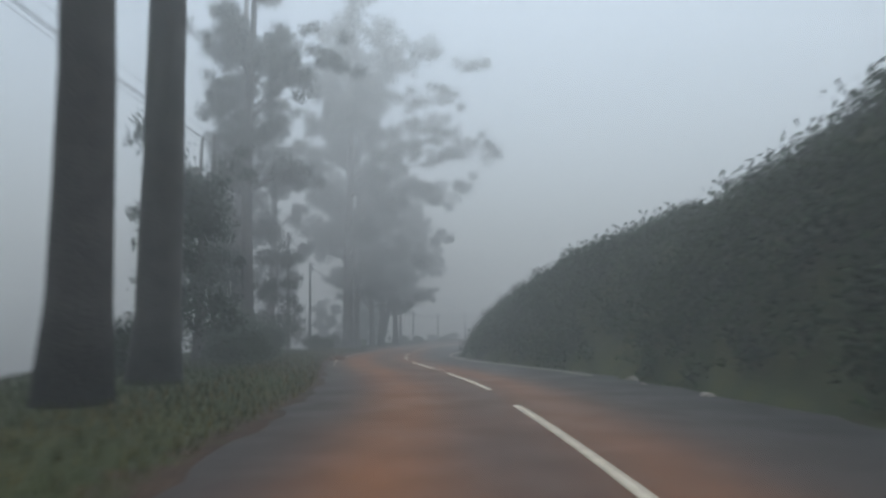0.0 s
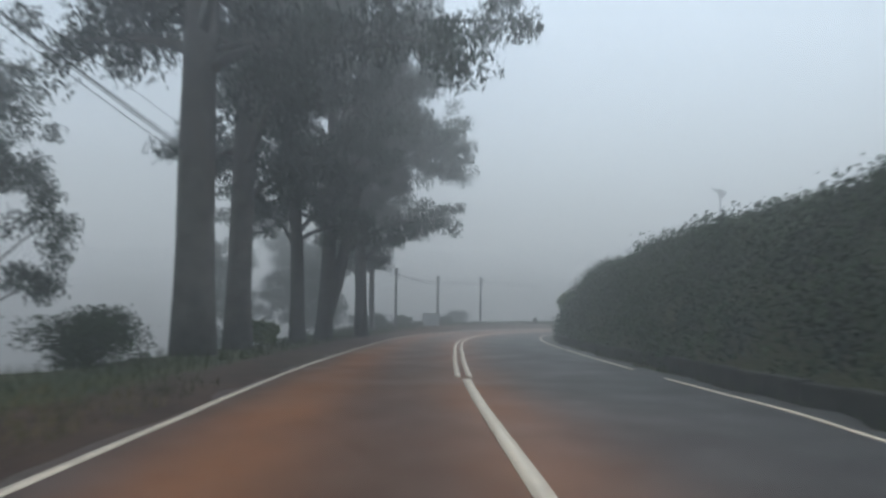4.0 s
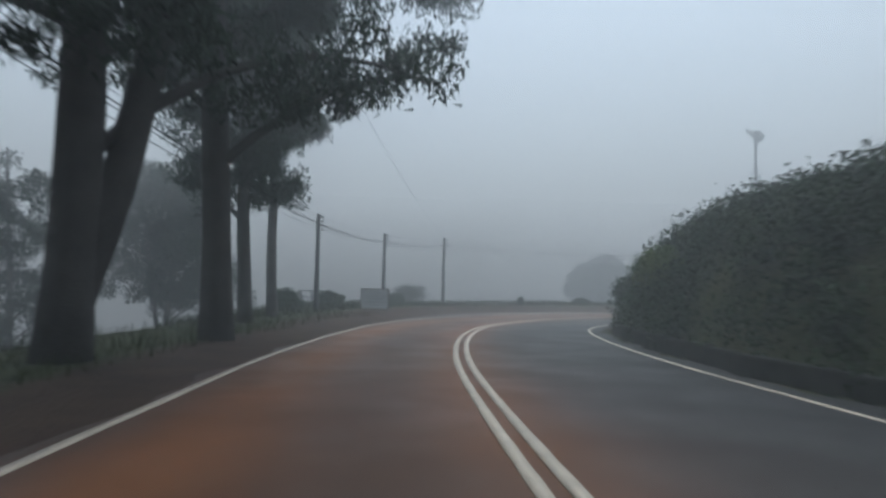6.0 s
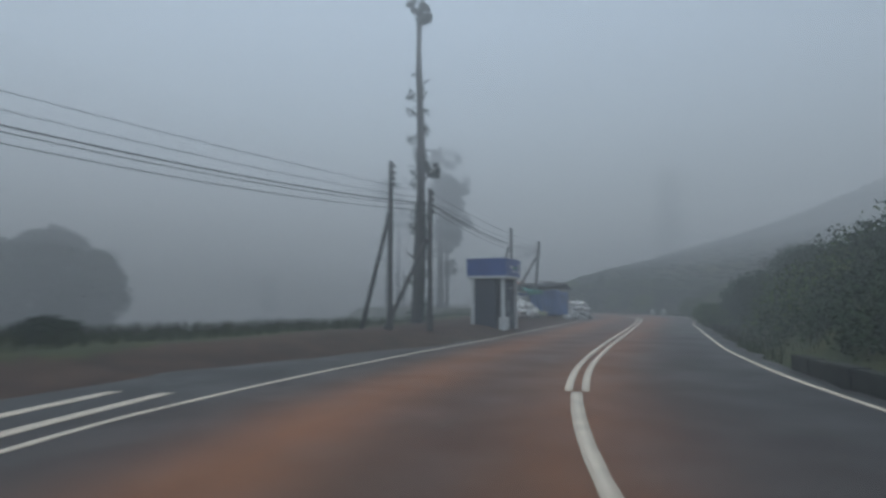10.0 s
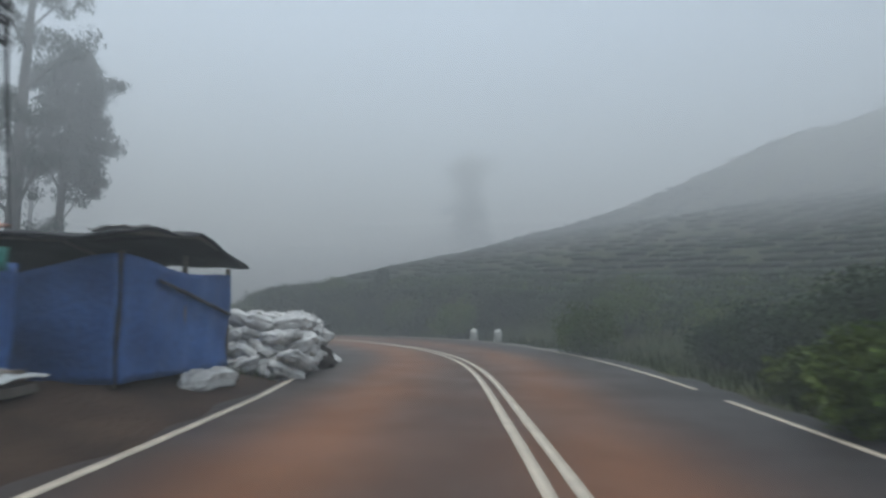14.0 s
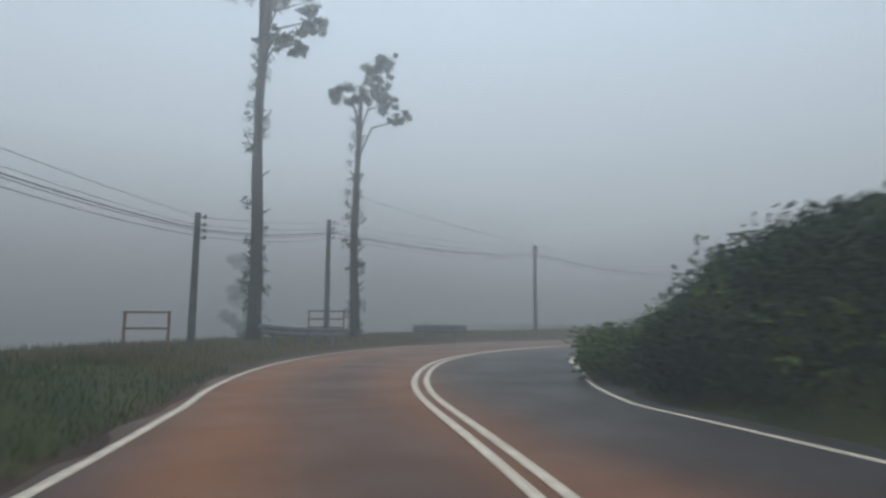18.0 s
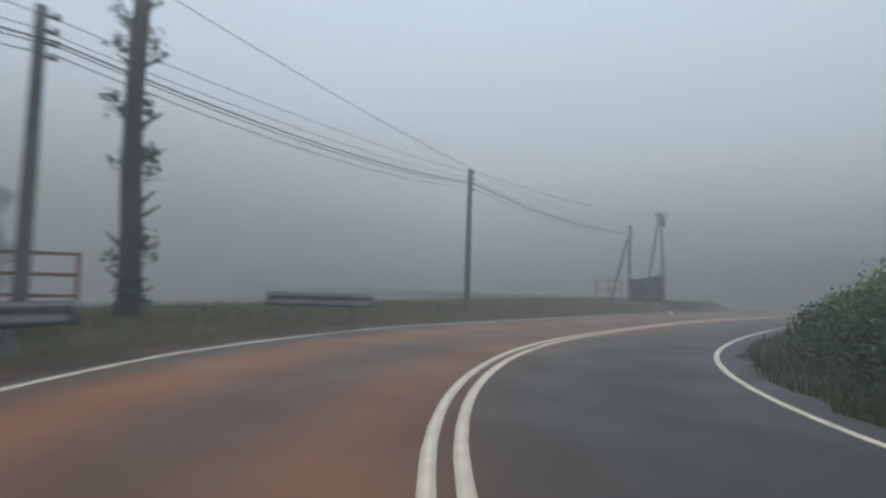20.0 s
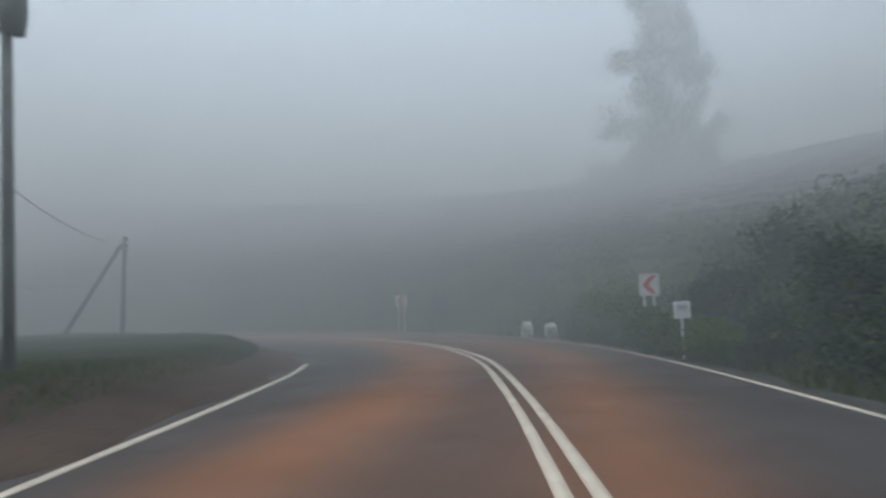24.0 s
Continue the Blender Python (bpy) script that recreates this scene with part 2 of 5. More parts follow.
EDGE_L = table("-60:3.30 20:3.47 41:3.34 45:3.29 46:3.30 51:3.28 56:3.22 60:3.21 61:3.22 66:3.34 70:3.48 71:3.59 76:4.12 81:4.78 82:4.91 86:4.80 88:4.77 91:4.40 93:4.16 96:3.93 100:3.61 101:3.62 106:3.58 111:3.50 116:3.35 118:3.30 121:3.35 126:3.65 128:3.78 131:3.78 136:3.72 138:3.64 141:3.44 143:3.31 146:3.18 148:3.11 151:3.43 153:3.65 156:3.95 160:4.37 161:4.36 166:4.33 171:3.93 172:3.84 176:3.83 181:3.76 182:3.74 186:3.62 190:3.46 191:3.43 196:3.37 201:3.39 260:3.45")
# metres by which the painted centre line strays from the middle
CENTRE = table("-60:-0.1 -4:-0.13 1:-0.09 6:-0.03 11:-0.01 16:-0.05 21:-0.05 26:0.00 31:0.05 36:0.05 41:0.07 46:0.11 51:0.18 56:0.20 61:0.13 66:0.05 71:-0.02 76:-0.13 81:-0.27 86:-0.28 91:-0.20 96:-0.14 101:-0.09 106:-0.07 111:-0.10 116:-0.07 121:-0.01 126:0.06 131:-0.00 136:-0.02 141:-0.00 146:0.05 151:0.12 156:0.15 161:0.08 166:-0.03 171:-0.06 176:-0.09 181:-0.09 186:-0.04 191:-0.01 196:-0.00 201:0.00 206:0.00 211:0.01 260:0")
# metres by which the asphalt goes on past the edge line on the left
LAYBY = table("-60:0.2 24:0.2 32:0.05 74:0.05 80:1.2 84:2.2 91:2.2 97:0.4 101:0.08 260:0.08")
GAP = table("-60:1.0 60:0.7 75:0.8 82:0.65 94:0.65 99:1.3 105:1.4 113:2.2 120:3.0 132:2.6 137:1.4 150:0.9 170:1.2 185:1.5 260:2.0")
BANK = table("-60:6.0 8:5.6 14:5.0 19:4.5 23:4.2 30:3.4 36:3.0 42:3.0 50:3.2 60:3.0 73:2.8 79:1.5 88:1.6 97:2.6 108:2.4 116:1.2 124:1.1 132:1.5 138:2.05 147:1.85 152:1.2 160:1.0 170:1.4 180:1.8 195:2.2 260:3")
RUN = table("-60:3.4 40:2.8 60:1.8 75:1.5 90:2.4 110:3.0 125:3.2 134:0.8 147:0.8 152:1.5 170:2.4 260:3.0")
RISE = table("-60:0.25 20:0.22 45:0.16 70:0.12 82:0.25 95:0.27 108:0.18 116:0.22 125:0.29 135:0.35 150:0.22 165:0.26 185:0.36 200:0.4 260:0.4")
VERGE = table("-60:6 10:6.5 25:9 38:11 46:5 60:3.6 72:6 80:10 95:8 105:6.5 120:6 128:5 140:7 150:7 165:7.5 180:9 190:12 260:14")
VERGE_H = table("-60:0.25 20:0.3 40:0.25 50:0.08 72:0.1 80:0.35 92:0.4 100:0.3 110:0.4 122:0.35 130:0.45 148:0.4 156:0.25 172:0.3 180:0.4 260:0.5")


def height(x, y):
    """The lie of the land: a level road cut into the hillside, a bank on its right and a valley on its left."""
    s, o = along(x, y)
    z = np.full(np.shape(s), -0.05)
    d = o - EDGE_R(s) - 0.35
    gap, bank, run, rise = GAP(s), BANK(s), RUN(s), RISE(s)
    wave = 0.35 * np.sin(s * 0.55 + o * 0.3) + 0.22 * np.sin(s * 1.3 + 1.7) + 0.12 * np.sin(s * 2.9 + o)
    t = np.clip((d - gap) / run, 0, 1)
    ditch = -0.12 * np.exp(-((d - gap * 0.5) / (0.35 * gap)) ** 2)
    face = bank * (1 + 0.12 * wave) * t ** 0.75
    over = np.maximum(d - gap - run, 0)
    far = rise * 60 * (1 - np.exp(-over / 60))
    # the ridge that stands far behind the second bend
    u, v = x - 102.8 - 0.04 * (y - 33.2), y - 33.2 + 0.04 * (x - 102.8)
    far = far + 11.3 * np.exp(-(u / 7.9) ** 2 - (v / 30.1) ** 2) * np.clip((o - 8) / 8, 0, 1)
    z = np.where(d > 0, -0.02 + ditch + face + far, z)
    e = -o - EDGE_L(s) - LAYBY(s)
    vw, vh = VERGE(s), VERGE_H(s)
    up = vh * np.clip(e / 1.6, 0, 1) ** 1.5 * (1 + 0.15 * wave)
    drop = np.maximum(e - vw, 0)
    fall = -26 * (1 - np.exp(-drop * 0.55 / 26))
    z = np.where(e > 0, -0.03 + up + fall, z)
    return z


def drop_on(x, y):
    return float(height(np.array([x]), np.array([y]))[0])


def ground_material():
    m = bpy.data.materials.new("verge_soil_and_grass")
    m.use_nodes = True
    n, l = m.node_tree.nodes, m.node_tree.links
    p = n["Principled BSDF"]
    p.inputs["Roughness"].default_value = 0.95
    p.inputs["Specular IOR Level"].default_value = 0.2
    co = n.new("ShaderNodeTexCoord")

    def noise_at(scale, detail=5):
        x = n.new("ShaderNodeTexNoise")
        x.inputs["Scale"].default_value, x.inputs["Detail"].default_value = scale, detail
        l.new(co.outputs["Object"], x.inputs["Vector"])
        return x.outputs["Fac"]

    def ramp(fac, c0, c1, a=0.35, b=0.65):
        r = n.new("ShaderNodeValToRGB")
        r.color_ramp.elements[0].position, r.color_ramp.elements[1].position = a, b
        r.color_ramp.elements[0].color, r.color_ramp.elements[1].color = (*c0, 1), (*c1, 1)
        l.new(fac, r.inputs["Fac"])
        return r.outputs["Color"]

    soil = ramp(noise_at(1.3), (0.028, 0.0165, 0.0105), (0.054, 0.033, 0.021))
    green = ramp(noise_at(0.9), (0.020, 0.028, 0.008), (0.045, 0.047, 0.014))
    cover = n.new("ShaderNodeAttribute")
    cover.attribute_name = "cover"
    add = n.new("ShaderNodeMath")
    add.operation = "ADD"
    sub = n.new("ShaderNodeMath")
    sub.operation = "MULTIPLY_ADD"
    sub.inputs[1].default_value, sub.inputs[2].default_value = 1.2, -0.6
    l.new(noise_at(2.3, 8), sub.inputs[0])
    l.new(cover.outputs["Fac"], add.inputs[0])
    l.new(sub.outputs[0], add.inputs[1])
    step = n.new("ShaderNodeMapRange")
    step.inputs["From Min"].default_value, step.inputs["From Max"].default_value = 0.35, 0.65
    l.new(add.outputs[0], step.inputs["Value"])
    mix = n.new("ShaderNodeMix")
    mix.data_type = "RGBA"
    l.new(step.outputs[0], mix.inputs[0])
    l.new(soil, mix.inputs[6])
    l.new(green, mix.inputs[7])
    fine = n.new("ShaderNodeMix")
    fine.data_type, fine.blend_type = "RGBA", "OVERLAY"
    fine.inputs[0].default_value = 0.6
    l.new(mix.outputs[2], fine.inputs[6])
    l.new(noise_at(35, 4), fine.inputs[7])
    l.new(fine.outputs[2], p.inputs["Base Color"])
    b = n.new("ShaderNodeBump")
    b.inputs["Strength"].default_value, b.inputs["Distance"].default_value = 0.7, 0.08
    l.new(noise_at(14, 6), b.inputs["Height"])
    l.new(b.outputs["Normal"], p.inputs["Normal"])
    return m


M_GROUND = ground_material()


def build_ground():
    xs = np.concatenate([np.arange(-900, -60, 60), np.arange(-60, -22, 2.0), np.arange(-22, 132, 0.6), np.arange(132, 200, 2.0), np.arange(200, 960, 60)])
    ys = np.concatenate([np.arange(-900, -60, 60), np.arange(-60, -6, 2.0), np.arange(-6, 146, 0.6), np.arange(146, 200, 2.0), np.arange(200, 960, 60)])
    X, Y = np.meshgrid(xs, ys)
    Z = height(X, Y)
    s, o = along(X, Y)
    i, j = np.meshgrid(np.arange(len(xs) - 1), np.arange(len(ys) - 1))
    k = (j * len(xs) + i).ravel()
    F = np.stack([k, k + 1, k + 1 + len(xs), k + len(xs)], 1)
    me = smooth(mesh_from("ground", np.stack([X, Y, Z], -1).reshape(-1, 3), F, M_GROUND))
    e = np.where(o < 0, -o - EDGE_L(s), o - EDGE_R(s))
    bare = np.interp(s, [-60, 26, 40, 60, 70, 78, 90, 104, 116, 123, 132, 150, 160, 172, 184, 192, 260], [0.7, 0.7, 1.6, 1.8, 2.4, 4.0, 3.6, 4.5, 4.2, 0.4, 0.3, 0.5, 1.0, 2.2, 3.2, 1.6, 1.0])
    bare = np.where(o < 0, bare, 0.5)
    cov = np.clip((e - bare) / 1.0 + 0.5, 0, 1)
    at = me.attributes.new("cover", "FLOAT", "POINT")
    at.data.foreach_set("value", cov.ravel().astype(np.float32))
    return tagged(new("ground", me), "brown soil verge and grass on a mountainside", "ground", kind="structure")


build_ground()


def road_material():
    m = bpy.data.materials.new("wet_asphalt")
    m.use_nodes = True
    n, l = m.node_tree.nodes, m.node_tree.links
    p = n["Principled BSDF"]
    p.inputs["Specular IOR Level"].default_value = 0.13
    co = n.new("ShaderNodeTexCoord")

    def noise_at(scale, detail=5):
        x = n.new("ShaderNodeTexNoise")
        x.inputs["Scale"].default_value, x.inputs["Detail"].default_value = scale, detail
        l.new(co.outputs["Object"], x.inputs["Vector"])
        return x.outputs["Fac"]

    tar = n.new("ShaderNodeValToRGB")
    tar.color_ramp.elements[0].position, tar.color_ramp.elements[1].position = 0.3, 0.7
    tar.color_ramp.elements[0].color, tar.color_ramp.elements[1].color = (0.022, 0.0215, 0.0215, 1), (0.032, 0.0315, 0.031, 1)
    l.new(noise_at(0.5, 6), tar.inputs["Fac"])
    # warm glow of the car's headlamps, painted into the road colour
    glow = n.new("ShaderNodeAttribute")
    glow.attribute_name = "headlamp_glow"
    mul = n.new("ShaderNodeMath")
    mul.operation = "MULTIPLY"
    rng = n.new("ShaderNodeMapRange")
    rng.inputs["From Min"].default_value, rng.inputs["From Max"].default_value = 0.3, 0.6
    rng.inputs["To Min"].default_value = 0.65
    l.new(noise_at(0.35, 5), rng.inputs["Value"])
    l.new(glow.outputs["Fac"], mul.inputs[0])
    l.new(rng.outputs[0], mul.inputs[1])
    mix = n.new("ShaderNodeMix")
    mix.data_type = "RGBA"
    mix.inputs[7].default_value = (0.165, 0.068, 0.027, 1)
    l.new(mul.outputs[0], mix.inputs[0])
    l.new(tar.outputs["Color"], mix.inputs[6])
    grit = n.new("ShaderNodeMix")
    grit.data_type, grit.blend_type = "RGBA", "OVERLAY"
    grit.inputs[0].default_value = 0.5
    l.new(mix.outputs[2], grit.inputs[6])
    l.new(noise_at(160, 2), grit.inputs[7])
    l.new(grit.outputs[2], p.inputs["Base Color"])
    wet = n.new("ShaderNodeMapRange")
    wet.inputs["From Min"].default_value, wet.inputs["From Max"].default_value = 0.35, 0.65
    wet.inputs["To Min"].default_value, wet.inputs["To Max"].default_value = 0.48, 0.64
    l.new(noise_at(0.8, 6), wet.inputs["Value"])
    l.new(wet.outputs[0], p.inputs["Roughness"])
    b = n.new("ShaderNodeBump")
    b.inputs["Strength"].default_value, b.inputs["Distance"].default_value = 0.35, 0.01
    l.new(noise_at(110, 3), b.inputs["Height"])
    l.new(b.outputs["Normal"], p.inputs["Normal"])
    return m


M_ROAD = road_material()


def strip(name, s, o0, o1, z, mat, thick=0.0):
    """A band along the road between two offsets, given for each s."""
    a, b = on_road(s, o0), on_road(s, o1)
    n = len(s)
    zz = np.full((n, 1), z)
    top = np.stack([np.hstack([a, zz]), np.hstack([b, zz])], 1).reshape(-1, 3)
    k = np.arange(n - 1) * 2
    F = np.stack([k + 1, k, k + 2, k + 3][::-1], 1)
    if thick:
        low = top - [0, 0, thick]
        m = 2 * n
        V = np.concatenate([top, low])
        F = np.concatenate([F, np.stack([k, k + 2, k + 2 + m, k + m], 1), np.stack([k + 1, k + 1 + m, k + 3 + m, k + 3], 1),
                            np.array([[0, m, m + 1, 1], [2 * n - 2, 2 * n - 1, m + 2 * n - 1, m + 2 * n - 2]])])
        return mesh_from(name, V, F, mat)
    return mesh_from(name, top, F, mat)


def build_road():
    s = np.arange(-55, 246, 0.5)
    cols = np.linspace(0, 1, 25)
    ragged = 0.08 * np.sin(s * 1.7) + 0.06 * np.sin(s * 4.1 + 1) + 0.05 * np.sin(s * 9.3)
    lo, hi = -EDGE_L(s) - LAYBY(s) - 0.12 + ragged, EDGE_R(s) + 0.42 + ragged[::-1]
    P = np.stack([np.hstack([on_road(s, lo + (hi - lo) * c), np.zeros((len(s), 1))]) for c in cols], 1)
    n, k = len(s), len(cols)
    i, j = np.meshgrid(np.arange(k - 1), np.arange(n - 1))
    q = (j * k + i).ravel()
    F = np.stack([q, q + 1, q + 1 + k, q + k], 1)
    me = mesh_from("road", P.reshape(-1, 3), F, M_ROAD)
    off = np.stack([lo + (hi - lo) * c for c in cols], 1)
    # headlamp glow painted in two bands of the left lane, outwards in bends
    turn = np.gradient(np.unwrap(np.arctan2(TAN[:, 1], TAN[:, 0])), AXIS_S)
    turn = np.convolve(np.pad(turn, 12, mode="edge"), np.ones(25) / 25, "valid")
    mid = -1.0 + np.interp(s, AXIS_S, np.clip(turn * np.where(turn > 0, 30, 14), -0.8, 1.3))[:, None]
    bands = np.exp(-((off - mid + 1.25) / 0.7) ** 2) + 0.75 * np.exp(-((off - mid - 1.3) / 0.65) ** 2)
    headlamp_glow = np.clip(0.3 * np.exp(-((off - mid) / 2.4) ** 2) + 0.72 * bands, 0, 1)
    at = me.attributes.new("headlamp_glow", "FLOAT", "POINT")
    at.data.foreach_set("value", headlamp_glow.ravel().astype(np.float32))
    return tagged(new("road", smooth(me)), "wet dark asphalt road with warm headlamp glow painted into its colour", "road", kind="structure")


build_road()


def marking(s0, s1, offset, width, label, group):
    s = np.arange(s0, s1 + 0.01, 0.4)
    o = offset(s) if callable(offset) else offset + (CENTRE(s) if abs(offset) < 1 else np.zeros(len(s)))
    w = width * (1 + 0.05 * np.sin(s * 7.0) + 0.04 * np.sin(s * 17.0))
    ob = new("road_marking", strip("road_marking", s, o - w / 2, o + w / 2, 0.008, M_LINE, 0.006))
    return tagged(ob, label, "road marking", group)


# Dashes first, then the double line; edge lines where they are painted.
for s0, s1 in ((-3.5, 1.8), (4.2, 10.1), (12.6, 18.5), (20.6, 26.4), (28.7, 33.7), (35.4, 38.9)):
    marking(s0, s1, -0.02, 0.14, "worn white dash of the centre line", "centre line dashes")
marking(41.4, 48.9, 0.03, 0.15, "worn white centre line", "centre lines")
for off in (-0.108, 0.108):
    marking(48.9, 81.6, off, 0.105, "worn white line of the double centre line", "centre lines")
    marking(90.5, 240, off, 0.105, "worn white line of the double centre line", "centre lines")
marking(81.6, 90.5, 0.0, 0.14, "worn white single centre line in the bend", "centre lines")
marking(24.9, 25.6, lambda s: -EDGE_L(s), 0.1, "worn white edge line", "edge lines")
marking(26.9, 29.6, lambda s: -EDGE_L(s), 0.1, "worn white edge line", "edge lines")
marking(31.1, 121.0, lambda s: -EDGE_L(s), 0.11, "worn white edge line", "edge lines")
marking(123.5, 193.4, lambda s: -EDGE_L(s), 0.11, "worn white edge line", "edge lines")
for s0, s1 in ((16, 49.0), (50.6, 58), (58.4, 117.6), (118.7, 240)):
    marking(s0, s1, lambda s: EDGE_R(s), 0.09, "worn white edge line", "edge lines")
for off in (5.3, 6.05):
    marking(83.4, 89.7, -off, 0.2, "white bar of a lay-by marking", "lay-by bars")

# ---- fog: a thin layer over the ground and a denser one above the trees' feet ----
def fog_layer(z0, z1, density, middle=(50, 60), size=(1900, 1900)):
    m = bpy.data.materials.new("mountain_fog")
    m.use_nodes = True
    n, l = m.node_tree.nodes, m.node_tree.links
    n.remove(n["Principled BSDF"])
    v = n.new("ShaderNodeVolumeScatter")
    v.inputs["Color"].default_value = (0.956, 0.976, 1.0, 1)
    v.inputs["Density"].default_value, v.inputs["Anisotropy"].default_value = density, FOG_FORWARD
    l.new(v.outputs[0], n["Material Output"].inputs["Volume"])
    bm = boxes([((*middle, (z0 + z1) / 2), (*size, z1 - z0))])
    me = bpy.data.meshes.new("fog")
    bm.to_mesh(me)
    bm.free()
    me.materials.append(m)
    tagged(new("fog", me), "grey mountain fog over road and valley", "fog", kind="stuff")


fog_layer(-40.0, FOG_STEP, FOG_LOW)
fog_layer(-39.0, 9.0, FOG_BANK, (182.0, 110), (165, 200))
fog_layer(-38.0, 7.0, 0.035, (-106, 197.5), (230, 215))
fog_layer(-37.0, 9.0, 0.013, (27.0, 118.0), (38, 36))
fog_layer(-36.0, 12.0, 0.042, (45.0, 232.0), (110, 190))
fog_layer(-35.0, 10.0, 0.03, (104.5, 93.0), (26, 22))
fog_layer(-34.0, 20.0, 0.007, (104.0, 34.0), (34, 52))
fog_layer(FOG_STEP + 0.02, FOG_TOP, FOG_HIGH)


# ---- vegetation on the bank: shrubs, leaf clumps and tea rows ----
def scatter_on(rng, n, s0, s1, o0, o1):
    """Random places beside the road between two distances from its edge line (right positive)."""
    s = rng.uniform(s0, s1, n)
    o = rng.uniform(o0, o1, n)
    side = np.where(o > 0, EDGE_R(s), -EDGE_L(s))
    p = on_road(s, side + o)
    return s, o, p[:, 0], p[:, 1], height(p[:, 0], p[:, 1])


def stuff(name, V, F, mat, label, category, index=None):
    return tagged(new(name, mesh_from(name, V, F, mat, index)), label, category, kind="stuff")


def bank_shrubs(seed, s0, s1, n, lo, hi, rad, count, size, mats, share, label, cut=0.75, crest=None):
    """Leaf clumps that cover the bank from its foot to past its brow."""
    rng = np.random.RandomState(seed)
    s = rng.uniform(s0, s1, n)
    foot = EDGE_R(s) + 0.35 + GAP(s)
    o = foot + rng.uniform(lo, hi, n) * (RUN(s) + 1.2)
    p = on_road(s, o)
    s2, o2 = along(p[:, 0], p[:, 1])
    keep = o2 > EDGE_R(s2) + cut
    p, n = p[keep], keep.sum()
    r = rng.uniform(*rad, n)
    z = height(p[:, 0], p[:, 1]) + r * rng.uniform(0.1, 0.55, n)
    V, F = leaves(np.column_stack([p, z]), r, count, size[0], size[1], 0.15, seed, 0.8)
    pick = rng.uniform(size=n) < share
    # above crest lighter shoots; darker leaf colour below imitates shade at the foot
    if crest is not None:
        pick = z + rng.normal(size=n) * 0.16 > crest
    idx = np.repeat(pick.astype(int), count)
    stuff("bank_shrubs", V, F, mats, label, "shrubs", idx)


DARK = "dense dark green shrubs covering the roadside bank"
bank_shrubs(1, -8, 30, 1100, 0.0, 1.3, (0.35, 0.8), 120, (0.2, 0.085), [M_LEAF2, M_TEA], 0.3, DARK)
bank_shrubs(2, 30, 79, 2000, 0.0, 1.5, (0.3, 0.65), 130, (0.14, 0.065), [M_LEAF2, M_TEA], 0.35, DARK)
bank_shrubs(3, 79, 100, 640, 0.05, 1.4, (0.25, 0.5), 110, (0.13, 0.06), [M_TEA, M_LEAF2], 0.4, "low green shrubs on the bank above the inner bend")
bank_shrubs(4, 100, 122, 900, 0.0, 1.6, (0.35, 0.9), 120, (0.15, 0.07), [M_LEAF2, M_LEAF3], 0.14, "dark shrubs with young leaves along the road")
bank_shrubs(5, 122, 134, 460, 0.2, 1.6, (0.25, 0.6), 110, (0.15, 0.065), [M_LEAF2, M_LEAF3], 0.25, "green shrubs at the foot of the tea hill")
bank_shrubs(6, 134, 153, 1100, 0.0, 1.5, (0.25, 0.6), 130, (0.14, 0.065), [M_LEAF2, M_LEAF3], 0.15, "dense green hedge on the cut bank of the bend")
bank_shrubs(7, 153, 172, 850, 0.0, 1.4, (0.3, 0.6), 170, (0.12, 0.055), [M_LEAF2, M_LEAF3], 0.4, "clipped hedge, light green shoots on top, foot shaded by darker leaf colour", crest=0.7)
bank_shrubs(8, 172, 215, 1100, 0.0, 1.7, (0.35, 0.8), 110, (0.16, 0.075), [M_LEAF2, M_LEAF3], 0.3, "green shrubs on the hillside by the road")
bank_shrubs(9, 178, 199, 620, -0.05, 0.45, (0.35, 0.65), 150, (0.13, 0.06), [M_LEAF2, M_LEAF3], 0.4, "green hedge round the bend signs", cut=0.6, crest=0.75)


